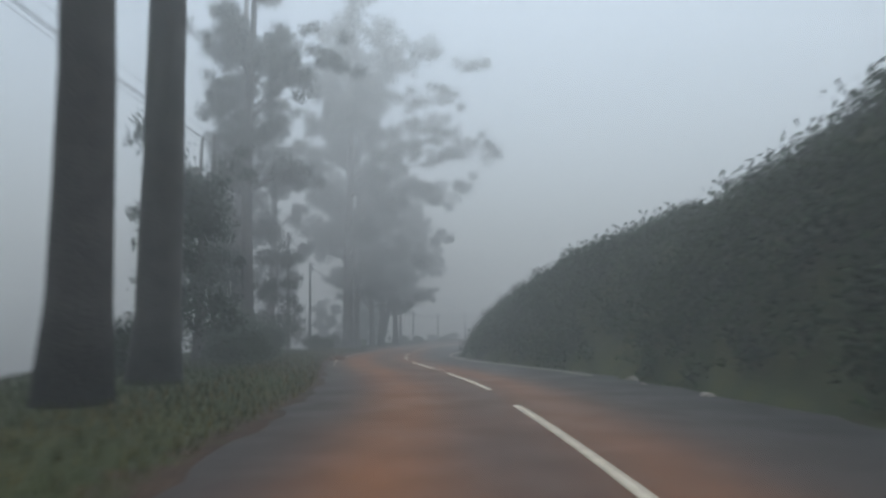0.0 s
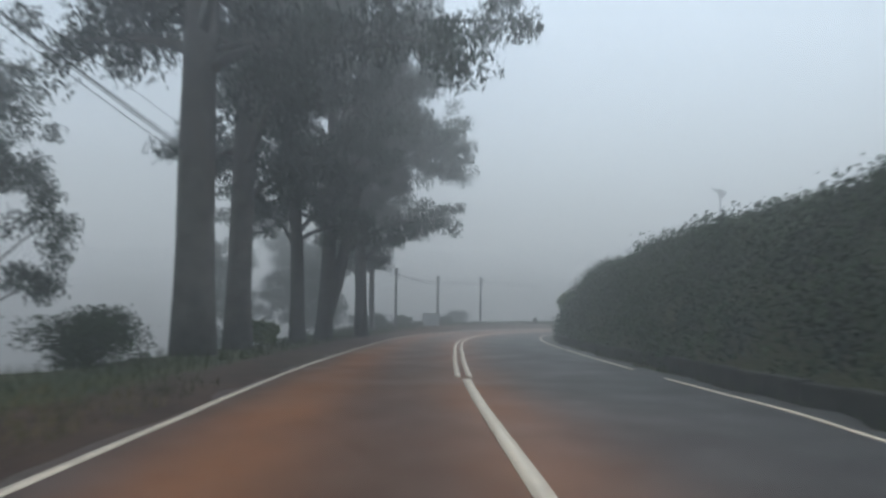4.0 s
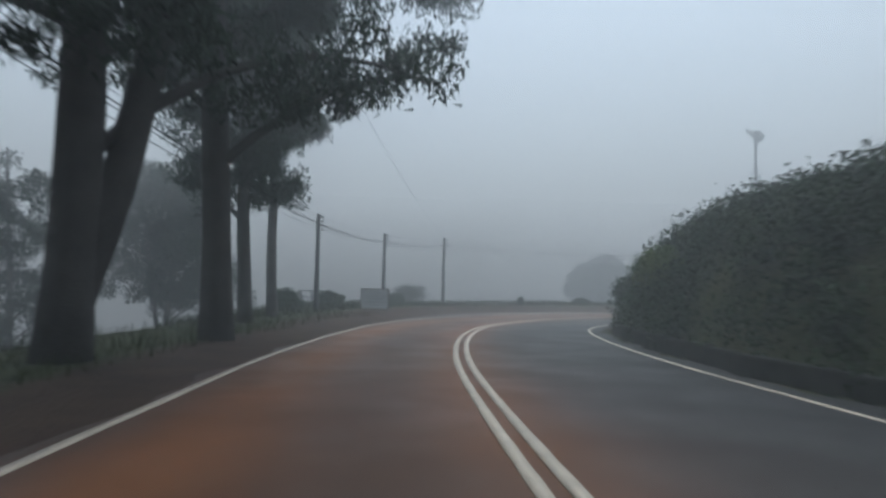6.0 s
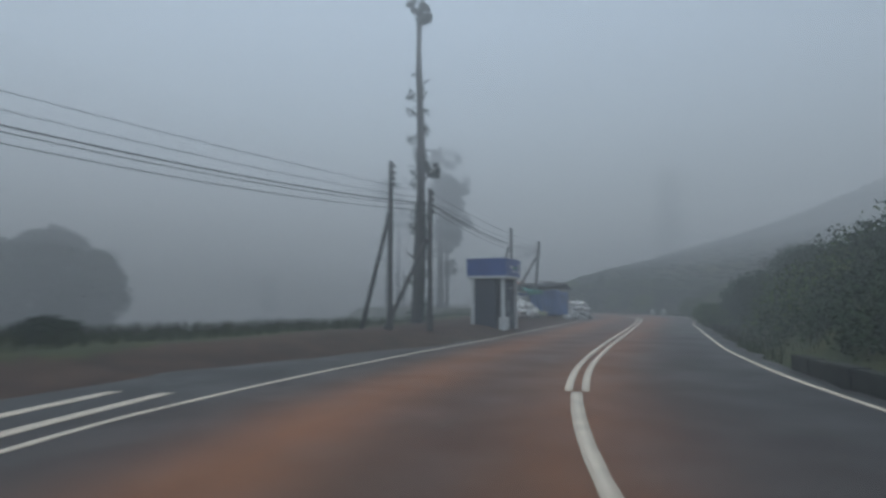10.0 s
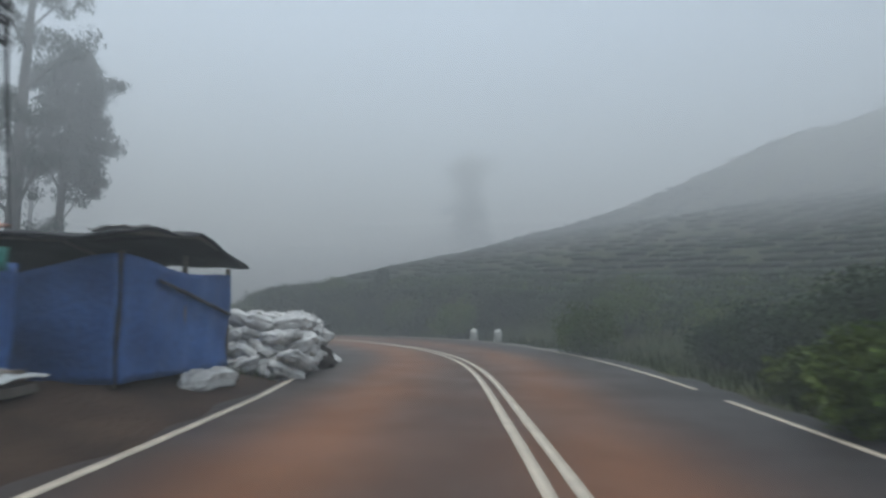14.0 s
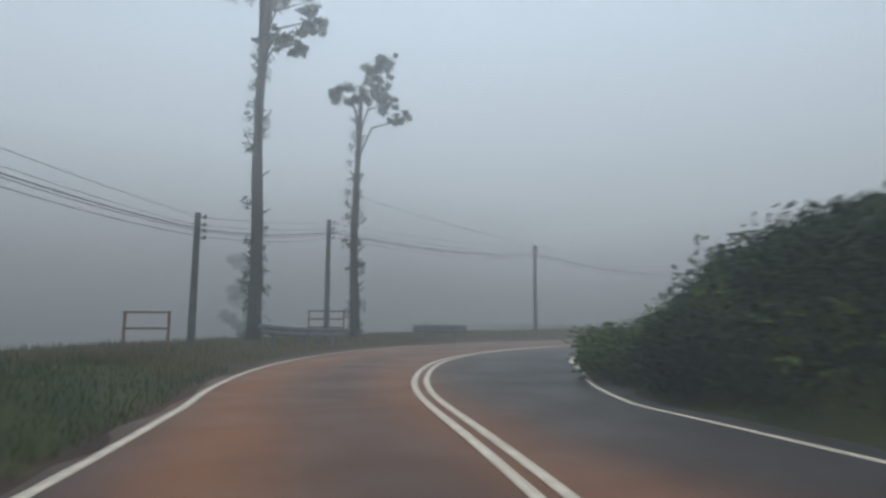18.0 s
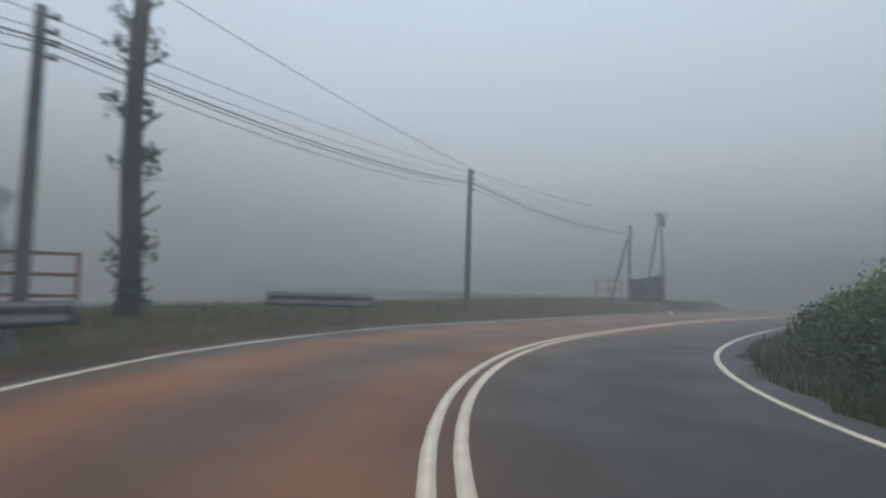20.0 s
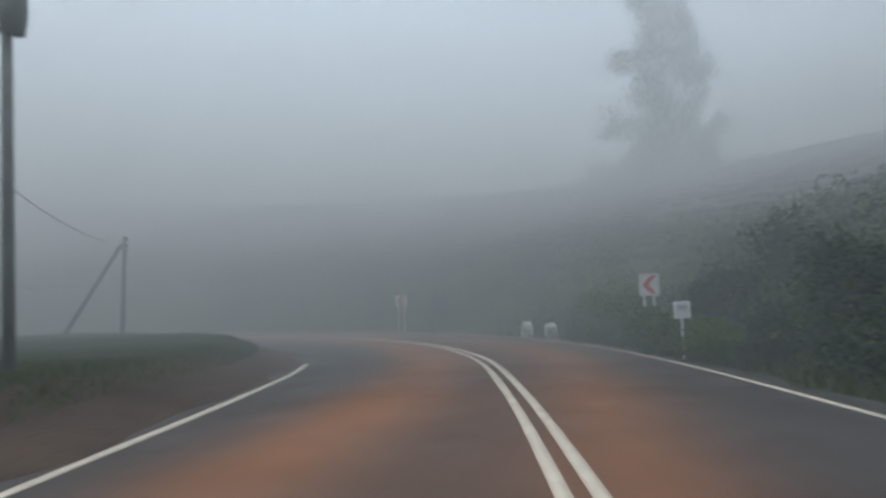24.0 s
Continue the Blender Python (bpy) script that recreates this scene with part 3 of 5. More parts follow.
def tea_rows():
    """Round-topped tea bushes in rows that follow the hill."""
    rng = np.random.RandomState(11)
    S, O = [], []
    for k in range(46):
        off = 0.9 + k * 1.25
        S.append(np.arange(-10, 225, 0.85) + rng.uniform(-0.2, 0.2, len(np.arange(-10, 225, 0.85))))
        O.append(np.full(len(S[-1]), off) + rng.uniform(-0.15, 0.15, len(S[-1])))
    s, o = np.concatenate(S), np.concatenate(O)
    q = EDGE_R(s) + 0.35 + GAP(s) + RUN(s) + o
    p = on_road(s, q)
    s2, o2 = along(p[:, 0], p[:, 1])
    keep = (o2 > q - 0.7) & ((s2 < 60) | (s2 > 84)) & (rng.uniform(size=len(s)) < 0.93)
    p = p[keep]
    z = height(p[:, 0], p[:, 1])
    a = np.linspace(0, 2 * np.pi, 8, endpoint=False)
    dome = [np.column_stack([np.cos(a) * r, np.sin(a) * r, np.full(8, h)]) for r, h in ((0.7, -0.25), (0.86, 0.06), (0.7, 0.22), (0.36, 0.31))]
    unit = np.concatenate(dome + [np.array([[0, 0, 0.33]])])
    k = np.arange(8)
    f = np.concatenate([np.stack([i * 8 + k, i * 8 + (k + 1) % 8, (i + 1) * 8 + (k + 1) % 8, (i + 1) * 8 + k], 1) for i in range(3)])
    cap = np.array([[24 + i, 24 + (i + 1) % 8, 24 + (i + 2) % 8, 32] for i in range(0, 8, 2)])
    f = np.concatenate([f, cap])
    n = len(p)
    low = np.where((o[keep] > 4) & (s[keep] > 96), 0.42, 0.85)
    V = unit[None] * np.column_stack([1.1 * low ** 0.15] * 2 + [low])[:, None] * rng.uniform(0.85, 1.1, n)[:, None, None] * rng.uniform(0.86, 1.14, (n, len(unit), 1))
    V = V + np.column_stack([p, z])[:, None]
    F = f[None] + (np.arange(n) * len(unit))[:, None, None]
    stuff("tea_bushes", V.reshape(-1, 3), F.reshape(-1, 4), M_TEA, "rows of round dark green tea bushes on the hillside", "tea bushes")
    near = np.argsort(np.abs(s[keep] - 118) + 2.2 * o[keep])[:4200]
    LV, LF = leaves(np.column_stack([p, z + 0.24 * low - 0.04])[near], 0.62 * low[near] ** 0.6, 40, 0.15, 0.075, 0.1, 12, 0.4)
    stuff("tea_leaves", LV, LF, M_TEA, "loose shoots on the tea bushes", "tea bushes")


tea_rows()


def grass(seed, s0, s1, o0, o1, n, h, mat, label):
    rng = np.random.RandomState(seed)
    s, o, x, y, z = scatter_on(rng, n, s0, s1, o0, o1)
    a = rng.uniform(0, 2 * np.pi, n)
    hh = rng.uniform(*h, n)
    w = 0.006 + 0.022 * hh
    bend = rng.uniform(-0.35, 0.35, (n, 2)) * hh[:, None]
    b = np.column_stack([np.cos(a) * w, np.sin(a) * w])
    base = np.column_stack([x, y])
    V = np.stack([np.column_stack([base - b, z - 0.02]), np.column_stack([base + b, z - 0.02]),
                  np.column_stack([base + b * 0.5 + bend * 0.5, z + hh * 0.6]), np.column_stack([base + bend, z + hh])], 1).reshape(-1, 3)
    stuff("grass", V, np.arange(len(V)).reshape(-1, 4), mat, label, "grass")


grass(21, -4, 48, -9.0, -0.55, 30000, (0.05, 0.2), M_GRASS, "short green grass under the eucalyptus trees")
grass(22, 0, 46, -2.4, -0.5, 4500, (0.05, 0.2), M_DRYGRASS, "dry brownish grass at the asphalt edge")
grass(23, 48, 76, -5.0, -1.6, 3500, (0.05, 0.3), M_GRASS, "thin grass on the soil verge")
grass(24, 70, 101, -13.0, -4.2, 20000, (0.12, 0.38), M_GRASS, "long grass along the edge of the lay-by")
grass(25, 100, 124, -9.0, -5.0, 4000, (0.08, 0.35), M_GRASS, "grass behind the stall")
grass(26, 120, 152, -8.5, -0.3, 66000, (0.05, 0.17), M_LUSH, "thick green grass on the mound inside the bend")
grass(27, 150, 182, -8.0, -1.6, 14000, (0.06, 0.26), M_LUSH, "green grass on the outer verge")
grass(28, 150, 184, -6.0, -0.6, 60000, (0.05, 0.2), M_DRYGRASS, "yellowish dry grass on the outer verge")
grass(29, 184, 212, -10.0, -1.1, 120000, (0.04, 0.12), M_LUSH, "green grass on the outside of the bend")
grass(30, 10, 60, 0.5, 1.3, 4500, (0.06, 0.25), M_GRASS, "grass at the foot of the bank")
grass(31, 96, 136, 0.5, 4.0, 9000, (0.08, 0.35), M_GRASS, "grass strip below the tea hill")
grass(32, 150, 200, 0.5, 1.5, 5000, (0.08, 0.3), M_GRASS, "grass at the foot of the hedge")


# ---- trees ----
def unit(v):
    v = np.asarray(v, float)
    return v / (np.linalg.norm(v) + 1e-9)


def tree(x, y, h, dia, z0, z1, rad, limbs, clusters, count, label, seed, lean=(0, 0), reach=None, leaf=(0.3, 0.075), mat=None, bark=None,
         size=(0.5, 0.95), base=None, fork=None, name="eucalyptus_tree", droop=0.55, kind_name="tree", wobble=0.05, extra=()):
    """A tapered trunk with limbs from z0 to z1 and drooping clumps of leaves; reach: a way in which its limbs go further."""
    rng = np.random.RandomState(seed)
    zb = (drop_on(x, y) if base is None else base) - 0.15
    if 46 < y < 82 and x < 0:
        lean = (lean[0], lean[1] - 0.085 * h)
    t = thing(name, (x, y, zb), label, kind_name, "roadside trees")
    H = h - zb
    bark = bark or M_BARK
    k = np.linspace(0, 1, 16)
    sway = 0.12 * np.sin(k * 5 + seed) * min(1, H / 10)
    pts = np.column_stack([lean[0] * k + sway, lean[1] * k + sway * 0.6, H * k])
    taper = dia / 2 * (1 - 0.72 * k ** 1.2)
    taper[0] *= 1.28
    taper[1] *= 1.04
    part_mesh("trunk", tube_mesh("trunk", pts, taper, bark, 14, wobble, seed), t)
    if fork is not None:
        f = np.array([[0, 0, 0.2], [fork[0] * 0.25, fork[1] * 0.25, H * 0.14], [fork[0] * 0.6, fork[1] * 0.6, H * 0.4], [fork[0], fork[1], H * 0.8]])
        part_mesh("trunk", tube_mesh("trunk", f, [dia * 0.42, dia * 0.38, dia * 0.3, dia * 0.1], bark, 12, wobble, seed + 1), t)
    centres, radii = [], []
    for i in range(limbs + len(extra)):
        f = (i + rng.uniform(0.1, 0.9)) / limbs
        zz = z0 + (z1 - z0) * f - zb
        zs = max(0.3, zz - rng.uniform(0.6, 2.4))
        a = i * 2.4 + rng.uniform(-0.5, 0.5)
        d = np.array([np.cos(a), np.sin(a), 0])
        ln = rad * (1 - 0.3 * f) * rng.uniform(0.5, 1.25)
        if reach is not None:
            w = max(0.0, float(d[:2] @ unit(reach)))
            ln = min(ln * (1 + w * (np.linalg.norm(reach) - 1)), rad * 1.2)
        start = np.array([np.interp(zs, pts[:, 2], pts[:, 0]), np.interp(zs, pts[:, 2], pts[:, 1]), zs])
        end = start + d * ln + np.array([0, 0, (zz - zs) + rng.uniform(-0.3, 0.5)])
        if i >= limbs:
            ex, ey, ez = extra[i - limbs]
            end = np.array([ex, ey, ez - zb])
            zs = max(1.0, end[2] - 2.5)
            start = np.array([np.interp(zs, pts[:, 2], pts[:, 0]), np.interp(zs, pts[:, 2], pts[:, 1]), zs])
            ln = float(np.linalg.norm(end - start))
        mid = (start + end) / 2 + np.array([0, 0, 0.18 * ln]) + rng.normal(size=3) * 0.08 * ln
        curve = np.array([start * (1 - q) ** 2 + 2 * mid * q * (1 - q) + end * q * q for q in np.linspace(0, 1, 7)])
        r0 = max(0.025, np.interp(zs, pts[:, 2], taper) * (0.42 if i < limbs else 0.22))
        limb = part_mesh("limb", tube_mesh("limb", curve, np.linspace(r0, r0 * 0.2, 7), bark, 6, 0.05, seed + i), t)
        for j in range(clusters * 2):
            q = rng.uniform(0.3, 1.0) ** 0.8
            spine = start * (1 - q) ** 2 + 2 * mid * q * (1 - q) + end * q * q
            c = spine + rng.normal(size=3).clip(-1.5, 1.5) * [0.46, 0.46, 0.38] * (0.3 + 0.22 * rad)
            if j % 3 == 0 and dia > 0.3:
                part_mesh("twig", tube_mesh("twig", [spine, (spine + c) / 2 + [0, 0, 0.06], c], [0.022, 0.015, 0.006], bark, 4), limb)
            centres.append(c)
            radii.append(rng.uniform(*size) * 0.58)
    if centres:
        V, F = leaves(centres, radii, int(count * 1.1), leaf[0] * 0.72, leaf[1] * 0.8, droop, seed + 5, 0.8)
        part_mesh("crown", mesh_from("crown", V, F, mat or M_LEAF), t)
    return t


def dome_tree(x, y, r, top, seed):
    """A broad tree with a round, closed crown that reaches almost down to the slope."""
    rng = np.random.RandomState(seed)
    zb = drop_on(x, y) - 0.2
    t = thing("round_tree", (x, y, zb), "round bushy tree beyond the lay-by", "tree", "roadside trees")
    H = top - zb
    part_mesh("trunk", tube_mesh("trunk", [(0, 0, 0), (0.1, 0.05, H * 0.3), (0, 0.1, H * 0.6), (0.1, 0, H * 0.85)], [0.4, 0.32, 0.24, 0.08], M_BARK2, 12, 0.06, seed), t)
    mid, half = H - 4.2, 4.2
    for i in range(9):
        a = i * 2.4
        e = np.array([np.cos(a) * r * 0.75, np.sin(a) * r * 0.75, mid + rng.uniform(-0.5, 0.6) * half])
        part_mesh("limb", tube_mesh("limb", [(0, 0, H * 0.3), e * [0.5, 0.5, 0.75] + [0, 0, 0.4], e], [0.16, 0.1, 0.03], M_BARK2, 6, 0.08, i), t)
    c = rng.normal(size=(420, 3))
    c /= np.linalg.norm(c, axis=1, keepdims=True)
    c = c * rng.uniform(0.25, 1.0, (420, 1)) ** 0.4 * [r * 0.9, r * 0.9, half * 0.9]
    c[:, :2] *= np.where(c[:, 2:] < 0, 1.06, 1.0)
    c += [0, 0, mid]
    V, F = leaves(c, rng.uniform(0.5, 0.85, 420), 150, 0.3, 0.15, 0.2, seed, 0.85)
    part_mesh("crown", mesh_from("crown", V, F, M_LEAF2), t)


EU = "tall eucalyptus tree with a grey-brown trunk and drooping leaves"
TRUNK = "huge straight eucalyptus trunk with dark fibrous bark"
# under the trees at the start of the road
tree(-5.0, 8.1, 24, 0.8, 12, 22, 4.6, 15, 6, 190, TRUNK, 101, bark=M_BARK2, lean=(0, -2.4))
tree(-5.9, 12.0, 24, 0.86, 12, 22, 4.6, 15, 6, 190, TRUNK, 102, bark=M_BARK2, lean=(1.0, -2.4))
tree(-10.46, 31.65, 24, 0.74, 9.5, 22, 3.4, 12, 6, 170, EU, 103, lean=(0.2, -2.0), bark=M_BARK2,
     extra=((1.7, -2.6, 16.7), (4.1, -2.8, 17.6), (5.7, -2.6, 16.2), (-1.9, -2.3, 13.4), (-3.5, -2.6, 17.5), (-0.9, -2.9, 18), (3.0, -2.8, 15.4), (-2.2, 0.4, 8.2), (-2.6, 0.6, 6.6), (-2.0, 0.8, 5.2), (-3.0, 0.2, 9.6)))
tree(-12.5, 36.5, 24, 0.9, 8, 20, 3.5, 12, 6, 170, EU, 104, lean=(0, -2.0),
     extra=((3.7, 2.0, 12.8), (4.5, 2.3, 11.6), (-1.1, 1.5, 12), (-1.9, 0.5, 14)))
tree(-15.1, 42.9, 20, 0.58, 6.0, 18, 2.8, 11, 5, 110, EU, 105, lean=(0.2, -1.6))
tree(-13.2, 45.2, 21, 0.62, 7.5, 19, 3.0, 11, 5, 120, EU, 106, lean=(0.2, -1.6))
tree(-9.2, 22.0, 9.0, 0.3, 2.2, 8.5, 2.0, 9, 4, 110, "young eucalyptus tree with thin stem and leafy crown", 107)
tree(-7.8, 17.2, 8.0, 0.22, 1.6, 7.5, 1.8, 8, 4, 110, "young eucalyptus tree with thin stem and leafy crown", 108, lean=(-0.6, 0.4))
tree(-11.0, 27.0, 10.0, 0.3, 3.0, 9.5, 2.2, 9, 4, 110, "young eucalyptus tree with thin stem and leafy crown", 109)
tree(-10.2, 36.0, 7.5, 0.14, 3.0, 7.2, 1.4, 7, 4, 90, "slim sapling with a sparse leafy crown", 110)
# the dark group further on
tree(-8.4, 53.8, 33, 0.98, 8, 32, 5.6, 32, 8, 130, EU, 111, reach=(1.4, 0), size=(0.8, 1.5), leaf=(0.4, 0.11),
     extra=((11.5, -0.9, 19.5), (13.1, 1.1, 15.9), (10.0, 1.1, 14.1), (8.9, 1.6, 10.6), (12.8, -2.4, 27), (11.3, -2.4, 23.4), (13.4, -1.9, 18.3), (8.3, -1.9, 29), (9.3, -0.4, 21), (-3.7, -1.4, 21), (-4.1, -0.4, 16.8), (-3.2, -0.9, 25), (-2.5, 0.6, 11)))
tree(-8.1, 56.7, 30, 0.74, 6, 29, 4.8, 24, 7, 125, EU, 112, size=(0.8, 1.4), leaf=(0.4, 0.11))
tree(-7.1, 60.7, 14, 0.6, 4.2, 13.5, 3.6, 14, 6, 160, "leaning dark eucalyptus with branches over the valley", 113, lean=(-0.9, 0.6), bark=M_BARK2, reach=(-1.5, 0))
tree(-6.6, 63.1, 19, 0.68, 5.0, 19, 5.2, 26, 8, 160, "dark twin-stemmed eucalyptus with a heavy crown over the road", 114, bark=M_BARK2, fork=(2.6, 0.6), reach=(1.3, 0.2), lean=(0.9, 0),
     extra=((3.8, 0.4, 11.0), (4.4, 0.8, 12.6), (5.0, 0.0, 14.6), (3.6, 1.0, 9.6)))
tree(-5.3, 67.0, 18, 0.62, 5.4, 17.5, 3.8, 16, 7, 125, "dark straight eucalyptus with a heavy crown", 115, bark=M_BARK2, reach=(1.3, -0.2),
     extra=((5.6, 0.5, 8.8), (5.4, 0.3, 10.0), (6.0, 0.8, 10.5), (5.0, 1.2, 9.6), (4.3, 0.2, 9.9), (4.8, 0.8, 11.3), (4.0, -0.5, 12.4), (3.4, 0.6, 14.0), (2.6, 0.4, 8.4), (4.4, 0.0, 13.4)))
tree(-5.7, 73.4, 13.5, 0.44, 4.9, 13.0, 2.8, 22, 7, 160, "slender dark eucalyptus on the verge", 116, bark=M_BARK2)
tree(-5.2, 76.95, 12.5, 0.42, 7.4, 12.3, 1.55, 16, 7, 165, "slender crooked eucalyptus at the end of the row", 117, lean=(-0.25, 0.1))
tree(-11.2, 84.2, 7.5, 0.3, 0.8, 7.1, 3.3, 26, 6, 150, "pale misty many-stemmed tree on the slope below the road", 118, fork=(-1.5, 0.4), size=(0.7, 1.2))
tree(-15.5, 79.0, 6.5, 0.3, -1.5, 6.0, 2.6, 16, 5, 110, "pale misty tree on the slope below the road", 119)
tree(-16.0, 56.0, 9.0, 0.3, 2.0, 9.0, 3.0, 12, 5, 110, "pale misty tree on the slope below the road", 120)
# lone trees of the first bend and behind the stalls
dome_tree(29.0, 122.0, 4.7, 6.3, 121)
tree(54.1, 106.0, 15.6, 0.6, 4.5, 15.8, 2.2, 12, 4, 90, "half bare eucalyptus behind the stalls", 122)
tree(57.7, 107.2, 13.8, 0.44, 7.4, 13.6, 2.1, 14, 6, 140, "leafy eucalyptus behind the stalls", 123,
     extra=((2.2, 0.3, 7.6), (2.5, 0.5, 9.2), (2.3, 0.2, 10.8), (2.4, 0.4, 12.3), (1.6, 0.4, 13.8)))
tree(49.9, 105.5, 9.0, 0.3, 7.8, 9.0, 0.7, 6, 3, 60, "thin misty eucalyptus beyond the stalls", 124)
tree(135.5, 95.6, 30, 1.0, 6.0, 28, 3.6, 28, 4, 80, "tall misty tree on the hillside", 125, size=(1.1, 1.9), leaf=(0.6, 0.17),
     extra=((-1.8, 4.3, 26.3), (-0.6, -4.3, 26.6), (-1.4, -0.4, 28.7), (-1.6, 2.2, 27.4), (-1.0, -2.5, 27.9), (-0.4, 2.8, 12.0), (0.7, -4.0, 11.5), (-0.1, 4.2, 6.7), (1.2, -4.8, 6.8), (-0.7, 2.3, 16.8), (0.0, -2.4, 16.3), (-0.9, -0.4, 23.1), (-0.8, 5.0, 14.6), (-0.6, -4.4, 14.2), (-0.5, 5.6, 10.4), (-0.5, -5.0, 9.6), (-1.2, 3.4, 9.0), (-1.2, -2.6, 8.6), (-1.0, 1.4, 7.4), (-1.5, 4.0, 19.5), (-1.2, -3.6, 19.0)))
tree(72.7, 146.0, 6.0, 0.3, -2.0, 5.8, 2.2, 10, 5, 100, "misty conical tree below the road", 127)


def pollard(x, y, h, dia, side, tufts, stems, seed, label):
    """A tall lopped trunk with leafy sprouts along it and tufts of leaves on top, each (metres along side, height, radius)."""
    rng = np.random.RandomState(seed)
    zb = drop_on(x, y) - 0.15
    t = thing("lopped_tree", (x, y, zb), label, "tree", "lopped trees")
    H = h - zb
    k = np.linspace(0, 1, 18)
    pts = np.column_stack([0.1 * np.sin(k * 6 + seed), 0.08 * np.cos(k * 5), H * k])
    part_mesh("trunk", tube_mesh("trunk", pts, dia / 2 * (1.1 - 0.75 * k), M_BARK2, 12, 0.14, seed), t)
    for i in range(26):
        z = rng.uniform(0.06, 0.86) * H
        a = rng.uniform(0, 6.28)
        c = np.array([np.interp(z, pts[:, 2], pts[:, 0]), np.interp(z, pts[:, 2], pts[:, 1]), z])
        d = np.array([np.cos(a), np.sin(a), 0.8]) * rng.uniform(0.25, 0.55)
        part_mesh("stub", tube_mesh("stub", [c, c + d * 0.6, c + d], [0.05, 0.035, 0.015], M_BARK2, 6, 0.1, i), t)
    cs = []
    for i in range(44):
        z = rng.uniform(0.03, 0.85) ** 1.3 * H
        a = rng.uniform(0, 6.28)
        r = dia * 0.5 + rng.uniform(0, 0.16)
        cs.append((np.cos(a) * r + np.interp(z, pts[:, 2], pts[:, 0]), np.sin(a) * r, z))
    V, F = leaves(cs, 0.2, 26, 0.16, 0.07, 0.4, seed)
    part_mesh("creeper", mesh_from("creeper", V, F, M_LEAF), t, "shaggy leafy growth on the trunk")
    d = np.array([*unit(side), 0.0])
    top = []
    for i, (w, z, r) in enumerate(tufts):
        e = d * w + [0, rng.uniform(-0.5, 0.5) * r, z - zb]
        z0 = min(e[2] - 0.5, H) - rng.uniform(0.4, 1.6)
        foot = np.array([np.interp(z0, pts[:, 2], pts[:, 0]), np.interp(z0, pts[:, 2], pts[:, 1]), z0])
        bend = (foot + e) / 2 + [0, 0, 0.25 * (e[2] - z0)] - d * w * 0.2
        part_mesh("limb", tube_mesh("limb", [foot, bend, e], [0.07, 0.045, 0.02], M_BARK2, 6, 0.1, i), t)
        for _ in range(11):
            top.append((*(e + rng.normal(size=3) * r * [0.7, 0.7, 0.45]), r * rng.uniform(0.2, 0.5)))
    for i in range(stems):
        z0, w = H * rng.uniform(0.55, 0.7), rng.uniform(-0.35, 0.45)
        q = np.array([[0, 0, z0], [0, 0, z0 + 0.25 * H], [0, 0, H * rng.uniform(0.93, 1.05)]]) + np.array([[0.0], [0.7], [1.0]]) * d * w
        part_mesh("stem", tube_mesh("stem", q, [0.09, 0.06, 0.03], M_BARK2, 8, 0.12, i), t)
    top = np.array(top)
    V, F = leaves(top[:, :3], top[:, 3], 46, 0.22, 0.08, 0.4, seed + 3, 0.75)
    part_mesh("crown", mesh_from("crown", V, F, M_LEAF), t)
    return t


pollard(28.0, 92.9, 13.2, 0.42, (0.65, -0.75), [(-0.25, 13.6, 0.32), (0.2, 13.2, 0.3), (0.3, 6.5, 0.3)], 0, 201, "tall bare trunk grown over with creepers and a tuft on top")
LOOK = (0.93, -0.37)
pollard(65.45, 119.3, 14.2, 0.5, LOOK, [(-0.95, 14.0, 0.6), (0.55, 14.0, 0.7), (1.4, 13.4, 0.6), (1.85, 12.8, 0.45), (0.55, 12.0, 0.5), (1.2, 11.7, 0.4), (0.0, 15.3, 0.8), (-0.6, 14.9, 0.7), (0.9, 15.2, 0.7)], 4, 202,
        "tall lopped tree with a shaggy trunk and several upright stems")
pollard(70.26, 120.8, 11.6, 0.42, LOOK, [(-0.6, 10.9, 0.5), (-1.0, 11.2, 0.35), (0.85, 12.3, 0.6), (1.2, 12.8, 0.4), (1.35, 10.9, 0.5), (1.9, 10.1, 0.35), (0.6, 11.5, 0.5)], 0, 203,
        "tall lopped tree with a forked bare branch and small crown")


def bush(x, y, r, hgt, seed, mat, label, z=None, n=30, leaf=(0.13, 0.06)):
    rng = np.random.RandomState(seed)
    zb = drop_on(x, y) if z is None else z
    t = thing("bush", (x, y, zb), label, "bush", "roadside bushes")
    for i in range(5):
        a = rng.uniform(0, 6.28)
        e = np.array([np.cos(a) * r * 0.5, np.sin(a) * r * 0.5, hgt * 0.7])
        part_mesh("stem", tube_mesh("stem", [[0, 0, -0.1], e * [0.4, 0.4, 0.5], e], [0.03, 0.022, 0.01], M_BARK2, 5, 0.1, i), t)
    c = rng.normal(size=(n, 3))
    c /= np.linalg.norm(c, axis=1, keepdims=True)
    c = c * rng.uniform(0.2, 1, (n, 1)) ** 0.5 * [r * 0.8, r * 0.8, hgt * 0.42] + [0, 0, hgt * 0.5]
    V, F = leaves(c, r * 0.36, 230, leaf[0] * 0.8, leaf[1] * 0.8, 0.15, seed, 0.8)
    part_mesh("foliage", mesh_from("foliage", V, F, mat), t)
    return t


